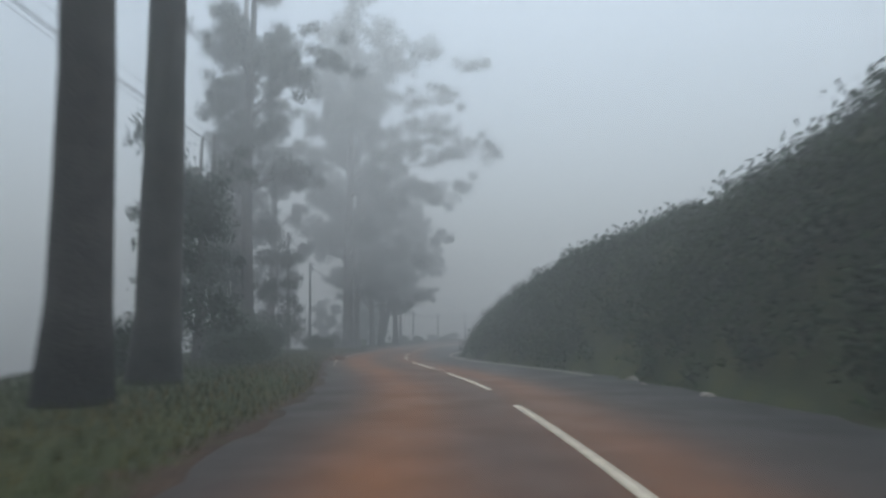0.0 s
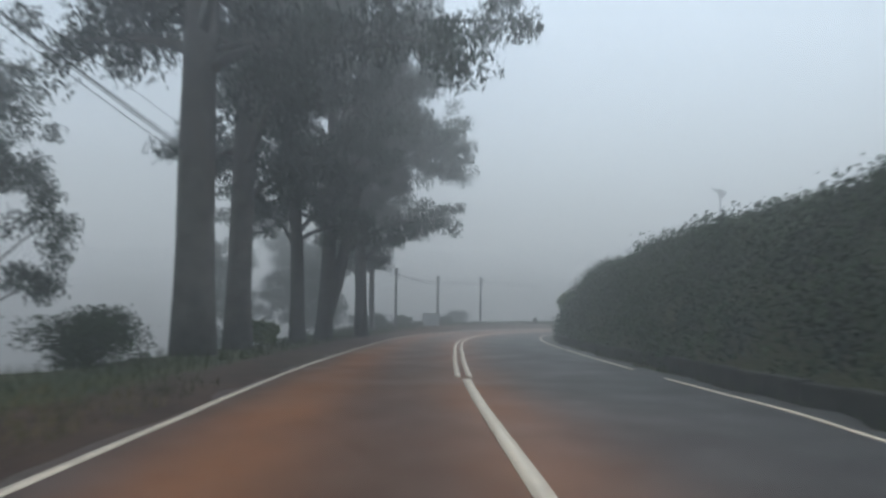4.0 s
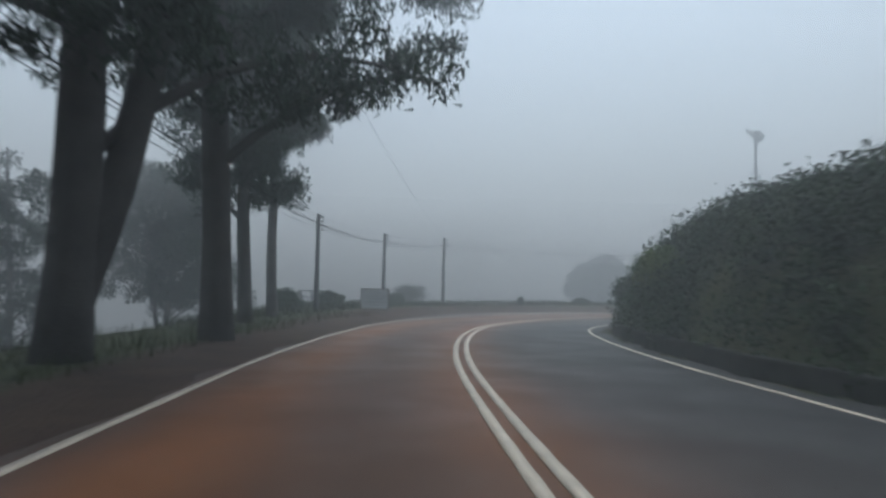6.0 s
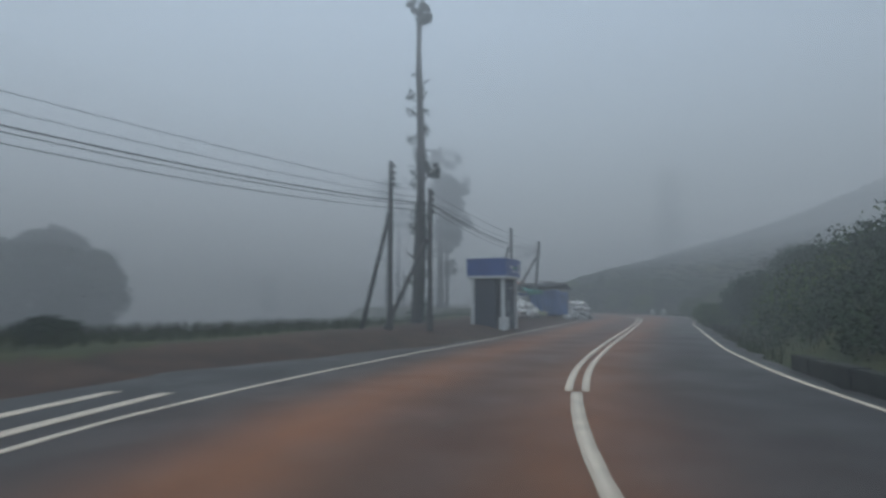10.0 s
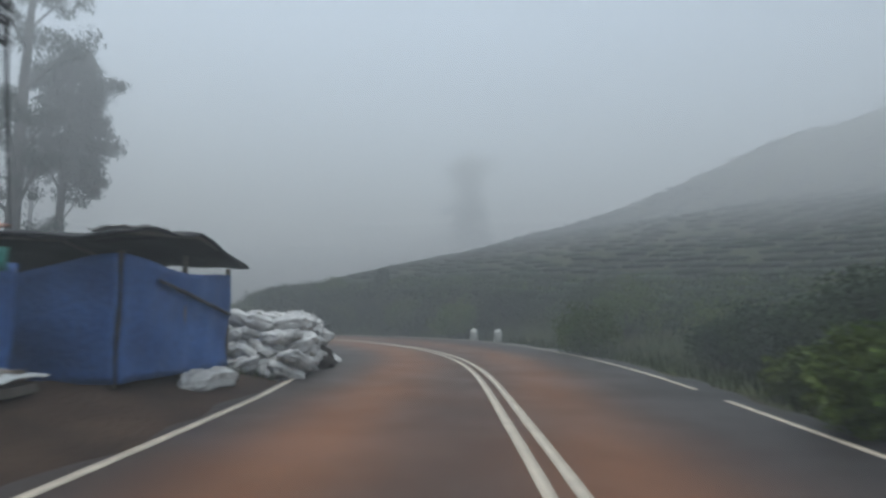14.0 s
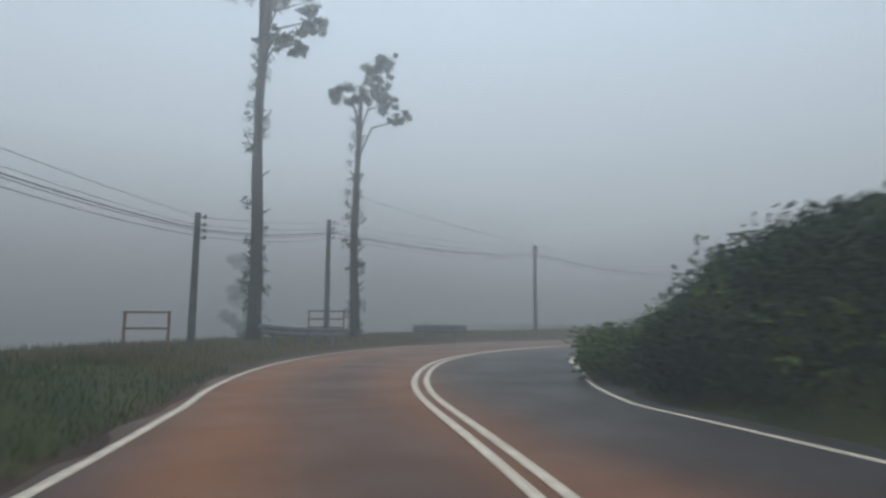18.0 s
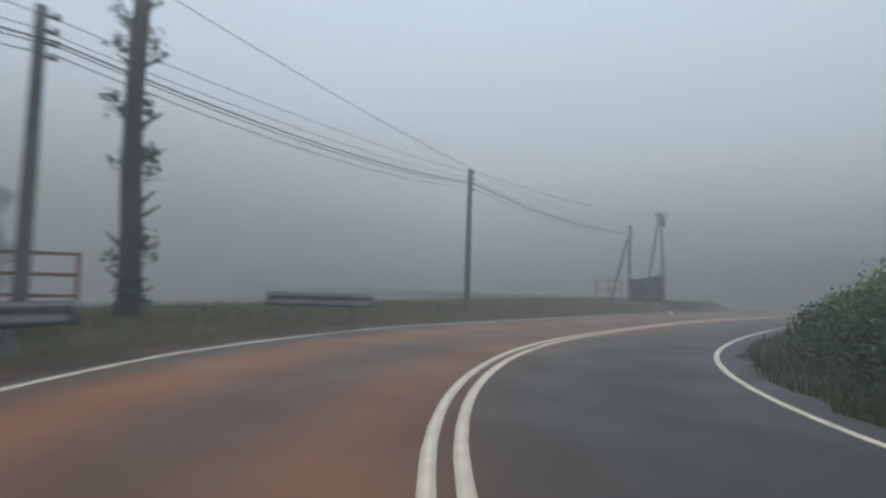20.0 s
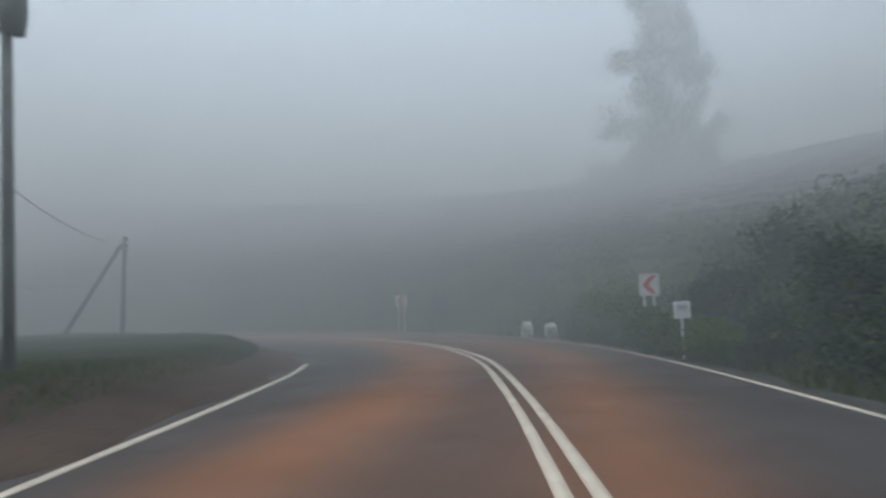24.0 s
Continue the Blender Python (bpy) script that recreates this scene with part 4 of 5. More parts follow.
GREEN, YOUNG = "dark green leafy bush beside the road", "yellowish green leafy bush beside the road"
for i, (x, y, r, hg, m, lb) in enumerate((
        (-9.4, 34.0, 2.2, 2.2, M_LEAF2, GREEN), (-10.6, 31.0, 2.4, 2.4, M_LEAF2, GREEN), (-8.4, 26.5, 1.4, 1.5, M_LEAF2, GREEN), (-7.6, 14.5, 1.2, 1.3, M_LEAF2, GREEN), (-8.9, 29.2, 1.5, 1.6, M_LEAF2, GREEN), (-10.2, 27.8, 1.8, 2.0, M_LEAF2, GREEN), (-9.3, 24.4, 1.4, 1.5, M_LEAF2, GREEN), (44.6, 80.5, 1.4, 1.7, M_LEAF2, GREEN), (46.8, 81.3, 1.2, 1.4, M_LEAF2, GREEN),
        (-6.6, 20.0, 1.1, 0.9, M_LEAF2, GREEN), (-7.9, 38.6, 0.9, 0.8, M_LEAF2, GREEN), (-9.6, 45.4, 1.1, 1.1, M_LEAF2, GREEN), (-12.0, 41.5, 1.2, 1.0, M_LEAF2, GREEN),
        (-9.5, 50.5, 1.2, 1.1, M_LEAF2, GREEN), (-5.2, 80.5, 0.9, 0.9, M_LEAF2, GREEN), (-3.3, 84.2, 0.75, 0.85, M_LEAF2, GREEN),
        (1.8, 95.0, 1.5, 1.2, M_LEAF2, GREEN), (0.4, 90.5, 0.8, 0.6, M_LEAF2, GREEN), (8.4, 89.5, 0.22, 0.6, M_LEAF2, GREEN), (14.0, 93.0, 0.6, 0.4, M_LEAF2, GREEN), (5.8, 68.0, 0.9, 1.0, M_LEAF3, YOUNG),
        (7.4, 72.3, 1.0, 1.1, M_LEAF2, GREEN), (9.2, 73.6, 1.0, 1.2, M_LEAF2, GREEN), (11.0, 75.2, 0.9, 0.9, M_LEAF2, GREEN),
        (40.4, 83.1, 0.7, 1.0, M_LEAF3, YOUNG), (36.6, 82.5, 0.75, 1.05, M_LEAF3, YOUNG), (38.9, 81.3, 1.1, 2.1, M_LEAF2, GREEN), (37.5, 81.0, 1.2, 2.2, M_LEAF2, GREEN), (36.0, 80.9, 1.2, 2.4, M_LEAF2, GREEN), (34.4, 80.7, 1.2, 2.3, M_LEAF2, GREEN), (40.4, 81.5, 1.0, 1.5, M_LEAF2, GREEN), (41.8, 82.0, 0.9, 1.1, M_LEAF2, GREEN), (42.8, 82.4, 0.7, 0.8, M_LEAF3, YOUNG), (39.2, 79.3, 1.5, 1.7, M_LEAF2, GREEN), (37.9, 78.9, 1.6, 2.1, M_LEAF2, GREEN), (36.4, 78.7, 1.6, 2.0, M_LEAF2, GREEN), (41.4, 80.2, 1.2, 1.2, M_LEAF2, GREEN), (40.3, 79.8, 1.2, 1.4, M_LEAF2, GREEN), (34.6, 78.6, 1.5, 1.7, M_LEAF2, GREEN), (48.5, 81.8, 0.9, 1.0, M_LEAF2, GREEN),
        (55.6, 82.8, 1.4, 1.9, M_LEAF3, YOUNG), (61.5, 89.5, 1.2, 1.9, M_LEAF3, YOUNG), (66.0, 93.6, 0.6, 0.8, M_LEAF3, YOUNG), (67.4, 97.4, 0.9, 1.1, M_LEAF3, YOUNG),
        (67.4, 103.2, 1.0, 1.2, M_LEAF2, GREEN), (68.2, 105.2, 0.9, 1.1, M_LEAF3, YOUNG),
        (57.0, 83.4, 1.3, 1.8, M_LEAF2, GREEN), (51.4, 84.6, 1.0, 1.45, M_LEAF3, YOUNG), (61.4, 87.2, 1.2, 1.2, M_LEAF2, GREEN), (64.0, 92.4, 1.1, 1.5, M_LEAF3, YOUNG), (107.4, 111.2, 1.1, 1.7, M_LEAF3, YOUNG), (106.0, 110.9, 1.0, 1.5, M_LEAF3, YOUNG), (104.3, 111.3, 0.65, 0.95, M_LEAF3, YOUNG), (103.3, 111.3, 0.6, 0.8, M_LEAF3, YOUNG), (102.2, 111.2, 0.5, 0.75, M_LEAF3, YOUNG), (103.6, 109.9, 0.9, 1.5, M_LEAF2, GREEN), (101.9, 110.2, 0.6, 1.0, M_LEAF2, GREEN), (109.0, 111.3, 0.7, 0.9, M_LEAF2, GREEN), (91.0, 111.0, 0.8, 1.1, M_LEAF3, YOUNG), (100.5, 109.6, 1.1, 1.4, M_LEAF2, GREEN), (103.0, 109.0, 1.1, 1.5, M_LEAF2, GREEN), (97.0, 110.2, 1.0, 1.3, M_LEAF3, YOUNG), (93.5, 110.8, 1.0, 1.2, M_LEAF3, YOUNG))):
    bush(x, y, r, hg, 300 + i, m, lb)
bush(-8.0, 59.3, 0.6, 0.75, 338, M_LEAF3, "broad-leaved green plant on the verge beside the trees", n=8, leaf=(0.4, 0.17))
bush(65.8, 94.1, 0.45, 1.6, 339, M_LEAF2, "tall dark shrub standing out of the hedge")
for i, (x, y, r, hg) in enumerate(((80.1, 105.3, 0.55, 0.9), (104.2, 104.6, 0.55, 1.0), (8.6, 24.0, 0.5, 0.9), (7.5, 47.0, 0.45, 0.9), (33.0, 76.5, 0.7, 0.9))):
    bush(x, y, r, hg, 340 + i, M_LEAF2, "small shrub standing above the tea on the hill")


# ---- utility poles, props and cables ----
def pole(x, y, h, r=0.1, label="weathered grey utility pole beside the road", arms=True, lean=(0.0, 0.0)):
    z = drop_on(x, y) - 0.3
    t = thing("utility_pole", (x, y, z), label, "utility pole", "utility poles")
    H = h - z
    tilt = -0.1 * H if y < 50 else -0.05 * H if y < 93 and x < 10 else lean[1]
    part_mesh("shaft", tube_mesh("shaft", [(lean[0] * k / 8, tilt * k / 8, H * k / 8) for k in range(9)], np.linspace(r * 1.2, r * 0.85, 9), M_POLE, 12, 0.02), t)
    if arms:
        for k, dz in enumerate((0.12, 0.34, 0.52, 0.72)):
            bm = boxes([((lean[0] + 0.1, tilt, H - dz), (0.2, 0.035, 0.035))], 0.006)
            bracket = part("bracket", bm, M_CABLE, t)
            part_mesh("insulator", tube_mesh("insulator", [(lean[0] + 0.2, tilt, H - dz + e) for e in (-0.03, 0.03, 0.08)], [0.03, 0.045, 0.03], M_POLE, 8), bracket)
    return t


def prop(x0, y0, x1, y1, z1, r=0.068, label="leaning grey prop pole that stays a utility pole"):
    z = drop_on(x0, y0) - 0.2
    t = thing("prop_pole", (x0, y0, z), label, "prop pole", "prop poles")
    part_mesh("shaft", tube_mesh("shaft", [(0, 0, 0), ((x1 - x0) / 2, (y1 - y0) / 2, (z1 - z) / 2), (x1 - x0, y1 - y0, z1 - z)], [r * 1.1, r, r * 0.9], M_POLE, 10, 0.02), t)
    part_mesh("strap", tube_mesh("strap", [((x1 - x0) * 0.95, (y1 - y0) * 0.95, (z1 - z) * 0.95), ((x1 - x0) * 0.98, (y1 - y0) * 0.98, (z1 - z) * 0.98)], [r * 1.15] * 2, M_CABLE, 8), t)


POLES = [(-10.3, 26.6, 10.4), (-10.85, 41.7, 8.6), (-10.2, 45.7, 6.92), (-3.84, 80.3, 4.55), (-0.48, 86.9, 4.43), (3.72, 91.6, 4.72), (22.3, 90.57, 5.46), (23.4, 89.8, 4.71),
         (37.68, 92.65, 5.25), (39.05, 91.5, 4.55), (62.6, 115.1, 4.07), (68.1, 118.7, 4.93), (81.85, 121.75, 5.25), (98.0, 122.75, 4.85)]
LEANS = {8: (-0.5, -0.12), 9: (-0.75, -0.6)}
for k, (x, y, h) in enumerate(POLES):
    dx, dy = LEANS.get(k, (0.0, 0.0))
    pole(x - dx, y - dy, h, r=0.074 if 6 <= k <= 9 or k == 13 else 0.095, lean=(dx, dy))
prop(22.85, 92.07, 22.35, 90.62, 3.92)
prop(23.0, 91.3, 23.4, 89.9, 3.15)
prop(38.66, 94.4, 37.62, 92.75, 4.15)
prop(39.3, 93.9, 39.12, 91.7, 3.6)
prop(97.7, 123.8, 97.95, 122.85, 4.1)
pole(112.3, 125.9, 3.7, r=0.065)
prop(112.7, 128.1, 112.35, 126.0, 3.45, 0.07)
prop(100.15, 121.55, 100.1, 121.75, 5.6, label="leg of a twin-legged utility pole behind the shed")
prop(100.05, 122.65, 100.06, 121.8, 5.85, label="leg of a twin-legged utility pole behind the shed")


t = thing("transformer", (100.1, 121.77, 4.9), "small grey transformer strapped to the twin poles", "transformer")
part_mesh("tank", tube_mesh("tank", [(0, -0.12, 0.0), (0, -0.12, 0.3), (0, -0.12, 0.55)], [0.15, 0.17, 0.15], M_POLE, 12), t)
arm = part("crossarm", boxes([((0.05, -0.05, 0.68), (0.07, 0.9, 0.08))], 0.01), M_POLE, t)
for k in (-0.4, 0.0, 0.3):
    part_mesh("insulator", tube_mesh("insulator", [(0.05, k, 0.7), (0.05, k, 0.8), (0.05, k, 0.9)], [0.03, 0.045, 0.03], M_POLE, 8), arm)


def cable(a, b, sag, r):
    a, b = np.array(a, float), np.array(b, float)
    k = np.linspace(0, 1, 15)
    rel = (b - a)[None] * k[:, None]
    rel[:, 2] -= sag * 4 * k * (1 - k)
    ob = new("overhead_cable", tube_mesh("overhead_cable", rel, r, M_CABLE, 6))
    ob.location = a
    tagged(ob, "black overhead cable sagging between poles", "cable", "overhead cables")


RUNS = [(-12.0, 2.0, 11.5)] + POLES[:3] + POLES[3:6] + [POLES[7], POLES[9], (54.5, 106.5, 4.6)] + POLES[10:14]
for p, q in zip(RUNS[:-1], RUNS[1:]):
    span = math.hypot(p[0] - q[0], p[1] - q[1])
    for dz, off, r, sg in ((0.12, 0.1, 0.006, 0.012), (0.34, -0.08, 0.006, 0.016), (0.46, 0.16, 0.014, 0.022), (0.52, 0.2, 0.009, 0.024), (0.66, 0.2, 0.008, 0.026)):
        cable((p[0] + off, p[1], p[2] - dz), (q[0] + off, q[1], q[2] - dz), sg * span, r)
cable((-4.0, 70.0, 9.5), (3.7, 91.4, 4.7), 0.5, 0.008)
cable((68.1, 118.7, 6.2), (81.85, 121.75, 5.3), 0.15, 0.008)
cable((98.1, 122.75, 4.7), (112.3, 126.4, 3.5), 0.5, 0.012)
cable((81.85, 121.75, 5.25), (100.1, 121.75, 5.7), 0.4, 0.008)

# ---- colours of the built things ----
M_WHITE = material("weathered_white_paint", (0.55, 0.56, 0.56), (0.70, 0.70, 0.69), scale=2.5, rough=0.6, bump=0.15)
M_LIMEWASH = material("dirty_limewash", (0.30, 0.30, 0.27), (0.52, 0.51, 0.47), scale=4.0, rough=0.85, bump=0.4, fine=30)
M_BLUE = material("blue_sign_panel", (0.018, 0.055, 0.24), (0.026, 0.075, 0.30), scale=1.2, rough=0.35, bump=0.05)
M_NAVY = material("dark_navy_panel", (0.010, 0.014, 0.030), (0.018, 0.022, 0.045), scale=3, rough=0.5, bump=0.1)
M_DUSK = material("dark_blue_tarpaulin", (0.014, 0.03, 0.10), (0.022, 0.045, 0.14), scale=1.6, rough=0.55, bump=0.5, fine=14)
M_GREEN = material("green_sign_lettering", (0.02, 0.16, 0.09), (0.03, 0.20, 0.11), rough=0.5, bump=0.0)
M_TARP = material("blue_tarpaulin", (0.030, 0.085, 0.27), (0.050, 0.125, 0.36), scale=1.6, rough=0.55, bump=0.5, fine=14)
M_TARP2 = material("green_tarpaulin", (0.03, 0.17, 0.14), (0.05, 0.23, 0.19), scale=1.5, rough=0.55, bump=0.5, fine=12)
M_BLACK = material("black_plastic_sheet", (0.009, 0.009, 0.010), (0.020, 0.020, 0.022), scale=2.2, rough=0.7, bump=0.6, fine=10, spec=0.15)
M_SACK = material("white_woven_sacks", (0.34, 0.33, 0.32), (0.55, 0.535, 0.515), scale=3.5, rough=0.75, bump=0.6, fine=24, vary=0.25)
M_WOOD = material("grey_weathered_wood", (0.10, 0.085, 0.07), (0.18, 0.155, 0.13), scale=4, rough=0.9, bump=0.4)
M_RUST = material("rusty_painted_steel", (0.16, 0.075, 0.045), (0.25, 0.15, 0.10), scale=6, rough=0.75, bump=0.3)
M_STEEL = material("dull_galvanised_steel", (0.10, 0.105, 0.11), (0.18, 0.185, 0.19), scale=3, rough=0.6, bump=0.15, metal=0.4)
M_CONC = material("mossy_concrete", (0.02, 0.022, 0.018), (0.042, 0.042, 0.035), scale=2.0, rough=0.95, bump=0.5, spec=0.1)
M_STONE = material("rough_stone", (0.16, 0.14, 0.12), (0.28, 0.25, 0.22), scale=3, rough=0.9, bump=0.6)
M_RED = material("red_reflective_sheet", (0.42, 0.05, 0.035), (0.50, 0.07, 0.05), rough=0.4, bump=0.0)
M_ORANGE = material("faded_orange_sheet", (0.32, 0.15, 0.09), (0.40, 0.20, 0.13), rough=0.6, bump=0.2)
M_BARS = material("faded_grey_lettering", (0.20, 0.21, 0.21), (0.30, 0.31, 0.31), scale=6, rough=0.7, bump=0.0)
M_LIME = material("faded_lime_cloth", (0.12, 0.135, 0.06), (0.19, 0.20, 0.10), scale=3, rough=0.8, bump=0.4, fine=18)
M_BOARD = material("faded_notice_board", (0.34, 0.36, 0.36), (0.44, 0.45, 0.44), scale=2, rough=0.6, bump=0.1)


def sheet(corners, nu, nv, mat, amp=0.05, seed=0, thick=0.012, name="sheet", sagged=0.0):
    """A hanging cloth between four corners (low left, low right, high right, high left), with folds and a thickness."""
    a, b, c, d = (np.array(q, float) for q in corners)
    u, v = np.meshgrid(np.linspace(0, 1, nu), np.linspace(0, 1, nv))
    U, W = u[..., None], v[..., None]
    P = (a * (1 - U) + b * U) * (1 - W) + (d * (1 - U) + c * U) * W
    n = unit(np.cross(b - a, d - a))
    ph = np.random.RandomState(seed).uniform(0, 6, 4)
    wave = np.sin(u * 14 + ph[0] + v * 3) * 0.5 + np.sin(u * 31 + ph[1] - v * 6) * 0.3 + np.sin(v * 9 + ph[2] + u * 5) * 0.5
    P = P + n * (wave * amp)[..., None]
    P[..., 2] -= sagged * (np.sin(u * np.pi) ** 2) * v
    k = (np.arange(nv - 1)[:, None] * nu + np.arange(nu - 1)).ravel()
    F = np.stack([k, k + 1, k + 1 + nu, k + nu], 1)
    m = nu * nv
    V = np.concatenate([P.reshape(-1, 3), (P - n * thick).reshape(-1, 3)])
    rim = np.concatenate([np.arange(nu), np.arange(1, nv) * nu + nu - 1, (nv - 1) * nu + np.arange(nu - 2, -1, -1), np.arange(nv - 2, 0, -1) * nu])
    nx = np.roll(rim, -1)
    F = np.concatenate([F, F[:, ::-1] + m, np.stack([rim, rim + m, nx + m, nx], 1)])
    return smooth(mesh_from(name, V, F, mat))


# ---- the kiosk with the blue fascia ----
def kiosk():
    t = thing("kiosk", pose(28.67, 89.85, -0.06, 0, 0, 5.5), "small roadside kiosk with blue fascia and white posts", "kiosk")
    L, W = 1.72, 1.2
    part("floor_slab", boxes([((0, 0, -0.06), (L + 0.2, W + 0.2, 0.34))], 0.02), M_CONC, t, "grey concrete slab")
    for x in (-L / 2, L / 2):
        for y in (-W / 2, W / 2):
            part("post", boxes([((x, y, 1.08), (0.14, 0.14, 1.98))], 0.012), M_WHITE, t, "white painted post")
    part("back_wall", boxes([((0, W / 2 - 0.06, 1.08), (L - 0.16, 0.06, 1.94))], 0.004), M_NAVY, t)
    part("side_wall", boxes([((L / 2 - 0.05, 0, 1.08), (0.06, W - 0.16, 1.94))], 0.004), M_NAVY, t)
    part("side_wall", boxes([((-L / 2 + 0.05, 0.12, 1.08), (0.06, W * 0.7, 1.94))], 0.004), M_NAVY, t)
    part("counter", boxes([((-0.35, -W / 2 + 0.12, 0.36), (0.75, 0.2, 0.5))], 0.01), M_WHITE, t, "low white counter front")
    shutter = part("shutter", boxes([((0.3, -W / 2 + 0.08, 1.05), (0.98, 0.05, 1.8))], 0.006), M_NAVY, t, "dark poster panel")
    for x, z, w, h in ((0.02, 1.05, 0.3, 0.36), (0.12, 0.92, 0.22, 0.3), (0.42, 0.62, 0.16, 0.14), (0.36, 1.72, 0.6, 0.09), (0.3, 0.5, 0.1, 0.12)):
        part("poster", boxes([((x, -W / 2 + 0.045, z), (w, 0.012, h))], 0.003), M_BARS, shutter, "torn pale poster")
    part("shelf", boxes([((-0.3, 0.1, 1.0), (0.8, 0.5, 0.03)), ((-0.3, 0.1, 1.4), (0.8, 0.5, 0.03))], 0.004), M_NAVY, t)
    part("ceiling_panel", boxes([((0, 0, 2.04), (L + 0.05, W + 0.05, 0.05))]), M_NAVY, t)
    part("trim", boxes([((0, 0, 2.12), (L + 0.42, W + 0.42, 0.1))], 0.015), M_WHITE, t, "white lower edge of the fascia")
    fascia = part("fascia", boxes([((0, 0, 2.48), (L + 0.38, W + 0.36, 0.62))], 0.02), M_BLUE, t, "blue sign fascia")
    yy = -W / 2 - 0.185
    part("emblem", boxes([((0.76, yy, 2.48), (0.26, 0.012, 0.4))], 0.004), M_WHITE, fascia, "white square emblem")
    part("emblem", boxes([((0.76, yy - 0.008, 2.5), (0.11, 0.01, 0.22))], 0.003), M_NAVY, fascia)
    part("lettering", boxes([((-0.3, yy, 2.52), (0.4, 0.01, 0.12))], 0.002), M_WHITE, fascia, "white lettering bar")
    part("lettering", boxes([((0.18, yy, 2.5), (0.42, 0.01, 0.13))], 0.002), M_GREEN, fascia, "green lettering bar")
    part("lettering", boxes([((0.0, yy, 2.36), (0.6, 0.01, 0.05))], 0.002), M_WHITE, fascia, "small white lettering bar")
    part("roof", boxes([((0, 0, 2.81), (L + 0.42, W + 0.4, 0.05))], 0.01), M_BLUE, t)


kiosk()


# ---- the blue stall and the green one ----
def stall():
    z = drop_on(41.85, 92.9)
    t = thing("market_stall", (41.85, 92.9, z), "roadside stall walled with blue tarpaulin under black sheeting", "stall")
    x0, x1, y0, y1 = -1.3, 1.2, -1.85, 2.0
    for x, y, h in ((x0 + 0.12, y0 + 0.1, 1.55), (x1, y0, 1.5), (x1, y1, 1.65), (x0, y1, 1.7), (0, y0, 1.6), (x0, 0.1, 1.7)):
        part_mesh("post", tube_mesh("post", [(x, y, -0.1), (x + 0.02, y, h / 2), (x, y, h)], 0.035, M_WOOD, 8, 0.06), t)
    part_mesh("side_sheet", sheet([(x0 - 0.05, y1, -0.02), (x0 - 0.05, y0, -0.02), (x0 - 0.05, y0, 1.5), (x0 - 0.05, y1, 1.42)], 44, 16, M_TARP, 0.035, 1, sagged=0.26), t, "sagging blue tarpaulin")
    part_mesh("front_sheet", sheet([(x0, y0 - 0.05, -0.02), (x1, y0 - 0.05, -0.02), (x1, y0 - 0.05, 1.4), (x0, y0 - 0.05, 1.5)], 34, 16, M_TARP, 0.03, 2, sagged=0.1), t, "blue tarpaulin")
    part_mesh("end_sheet", sheet([(x1 + 0.05, y0, 0), (x1 + 0.05, y1, 0), (x1 + 0.05, y1, 1.35), (x1 + 0.05, y0, 1.4)], 30, 12, M_TARP, 0.03, 3), t)
    part_mesh("rope_fold", sheet([(x0 + 0.6, y0 - 0.09, 1.2), (x1, y0 - 0.09, 0.74), (x1, y0 - 0.09, 0.8), (x0 + 0.6, y0 - 0.09, 1.25)], 20, 4, M_NAVY, 0.015, 9), t, "dark hem fold")
    for y in (y0 - 0.2, 0.1, y1 + 0.1):
        part_mesh("rafter", tube_mesh("rafter", [(x0 - 0.3, y, 1.72), (0, y, 1.86), (x1 + 0.2, y, 1.55)], 0.03, M_WOOD, 6, 0.05), t)
    part_mesh("roof_sheet", sheet([(x0 - 0.35, y1 + 0.2, 1.72), (x0 - 0.35, y0 - 0.3, 1.72), (-0.1, y0 - 0.3, 1.9), (-0.1, y1 + 0.2, 1.96)], 26, 12, M_BLACK, 0.05, 4, 0.03), t, "crumpled black plastic roof")
    part_mesh("roof_sheet", sheet([(-0.1, y1 + 0.2, 1.96), (-0.1, y0 - 0.3, 1.9), (x1 + 0.22, y0 - 0.25, 1.56), (x1 + 0.25, y1 + 0.2, 1.55)], 26, 12, M_BLACK, 0.05, 5, 0.03), t, "crumpled black plastic roof")
    part_mesh("roof_patch", sheet([(-0.3, -0.9, 2.03), (0.1, -1.5, 2.02), (0.45, -0.9, 1.95), (0.1, -0.2, 2.02)], 10, 8, M_SACK, 0.03, 6, 0.02), t, "white plastic patch on the roof")
    part_mesh("roof_patch", sheet([(-1.3, 0.5, 1.86), (-0.85, 0.1, 1.94), (-0.5, 0.5, 2.02), (-1.0, 0.95, 1.93)], 10, 8, M_ORANGE, 0.03, 7, 0.02), t, "faded orange sheet on the roof")
    part("crate", boxes([((-0.9, -1.1, 1.2), (0.5, 0.5, 0.3)), ((-0.2, -1.2, 1.25), (0.6, 0.4, 0.25))], 0.02), M_BOARD, t, "pale goods above the hem")


stall()


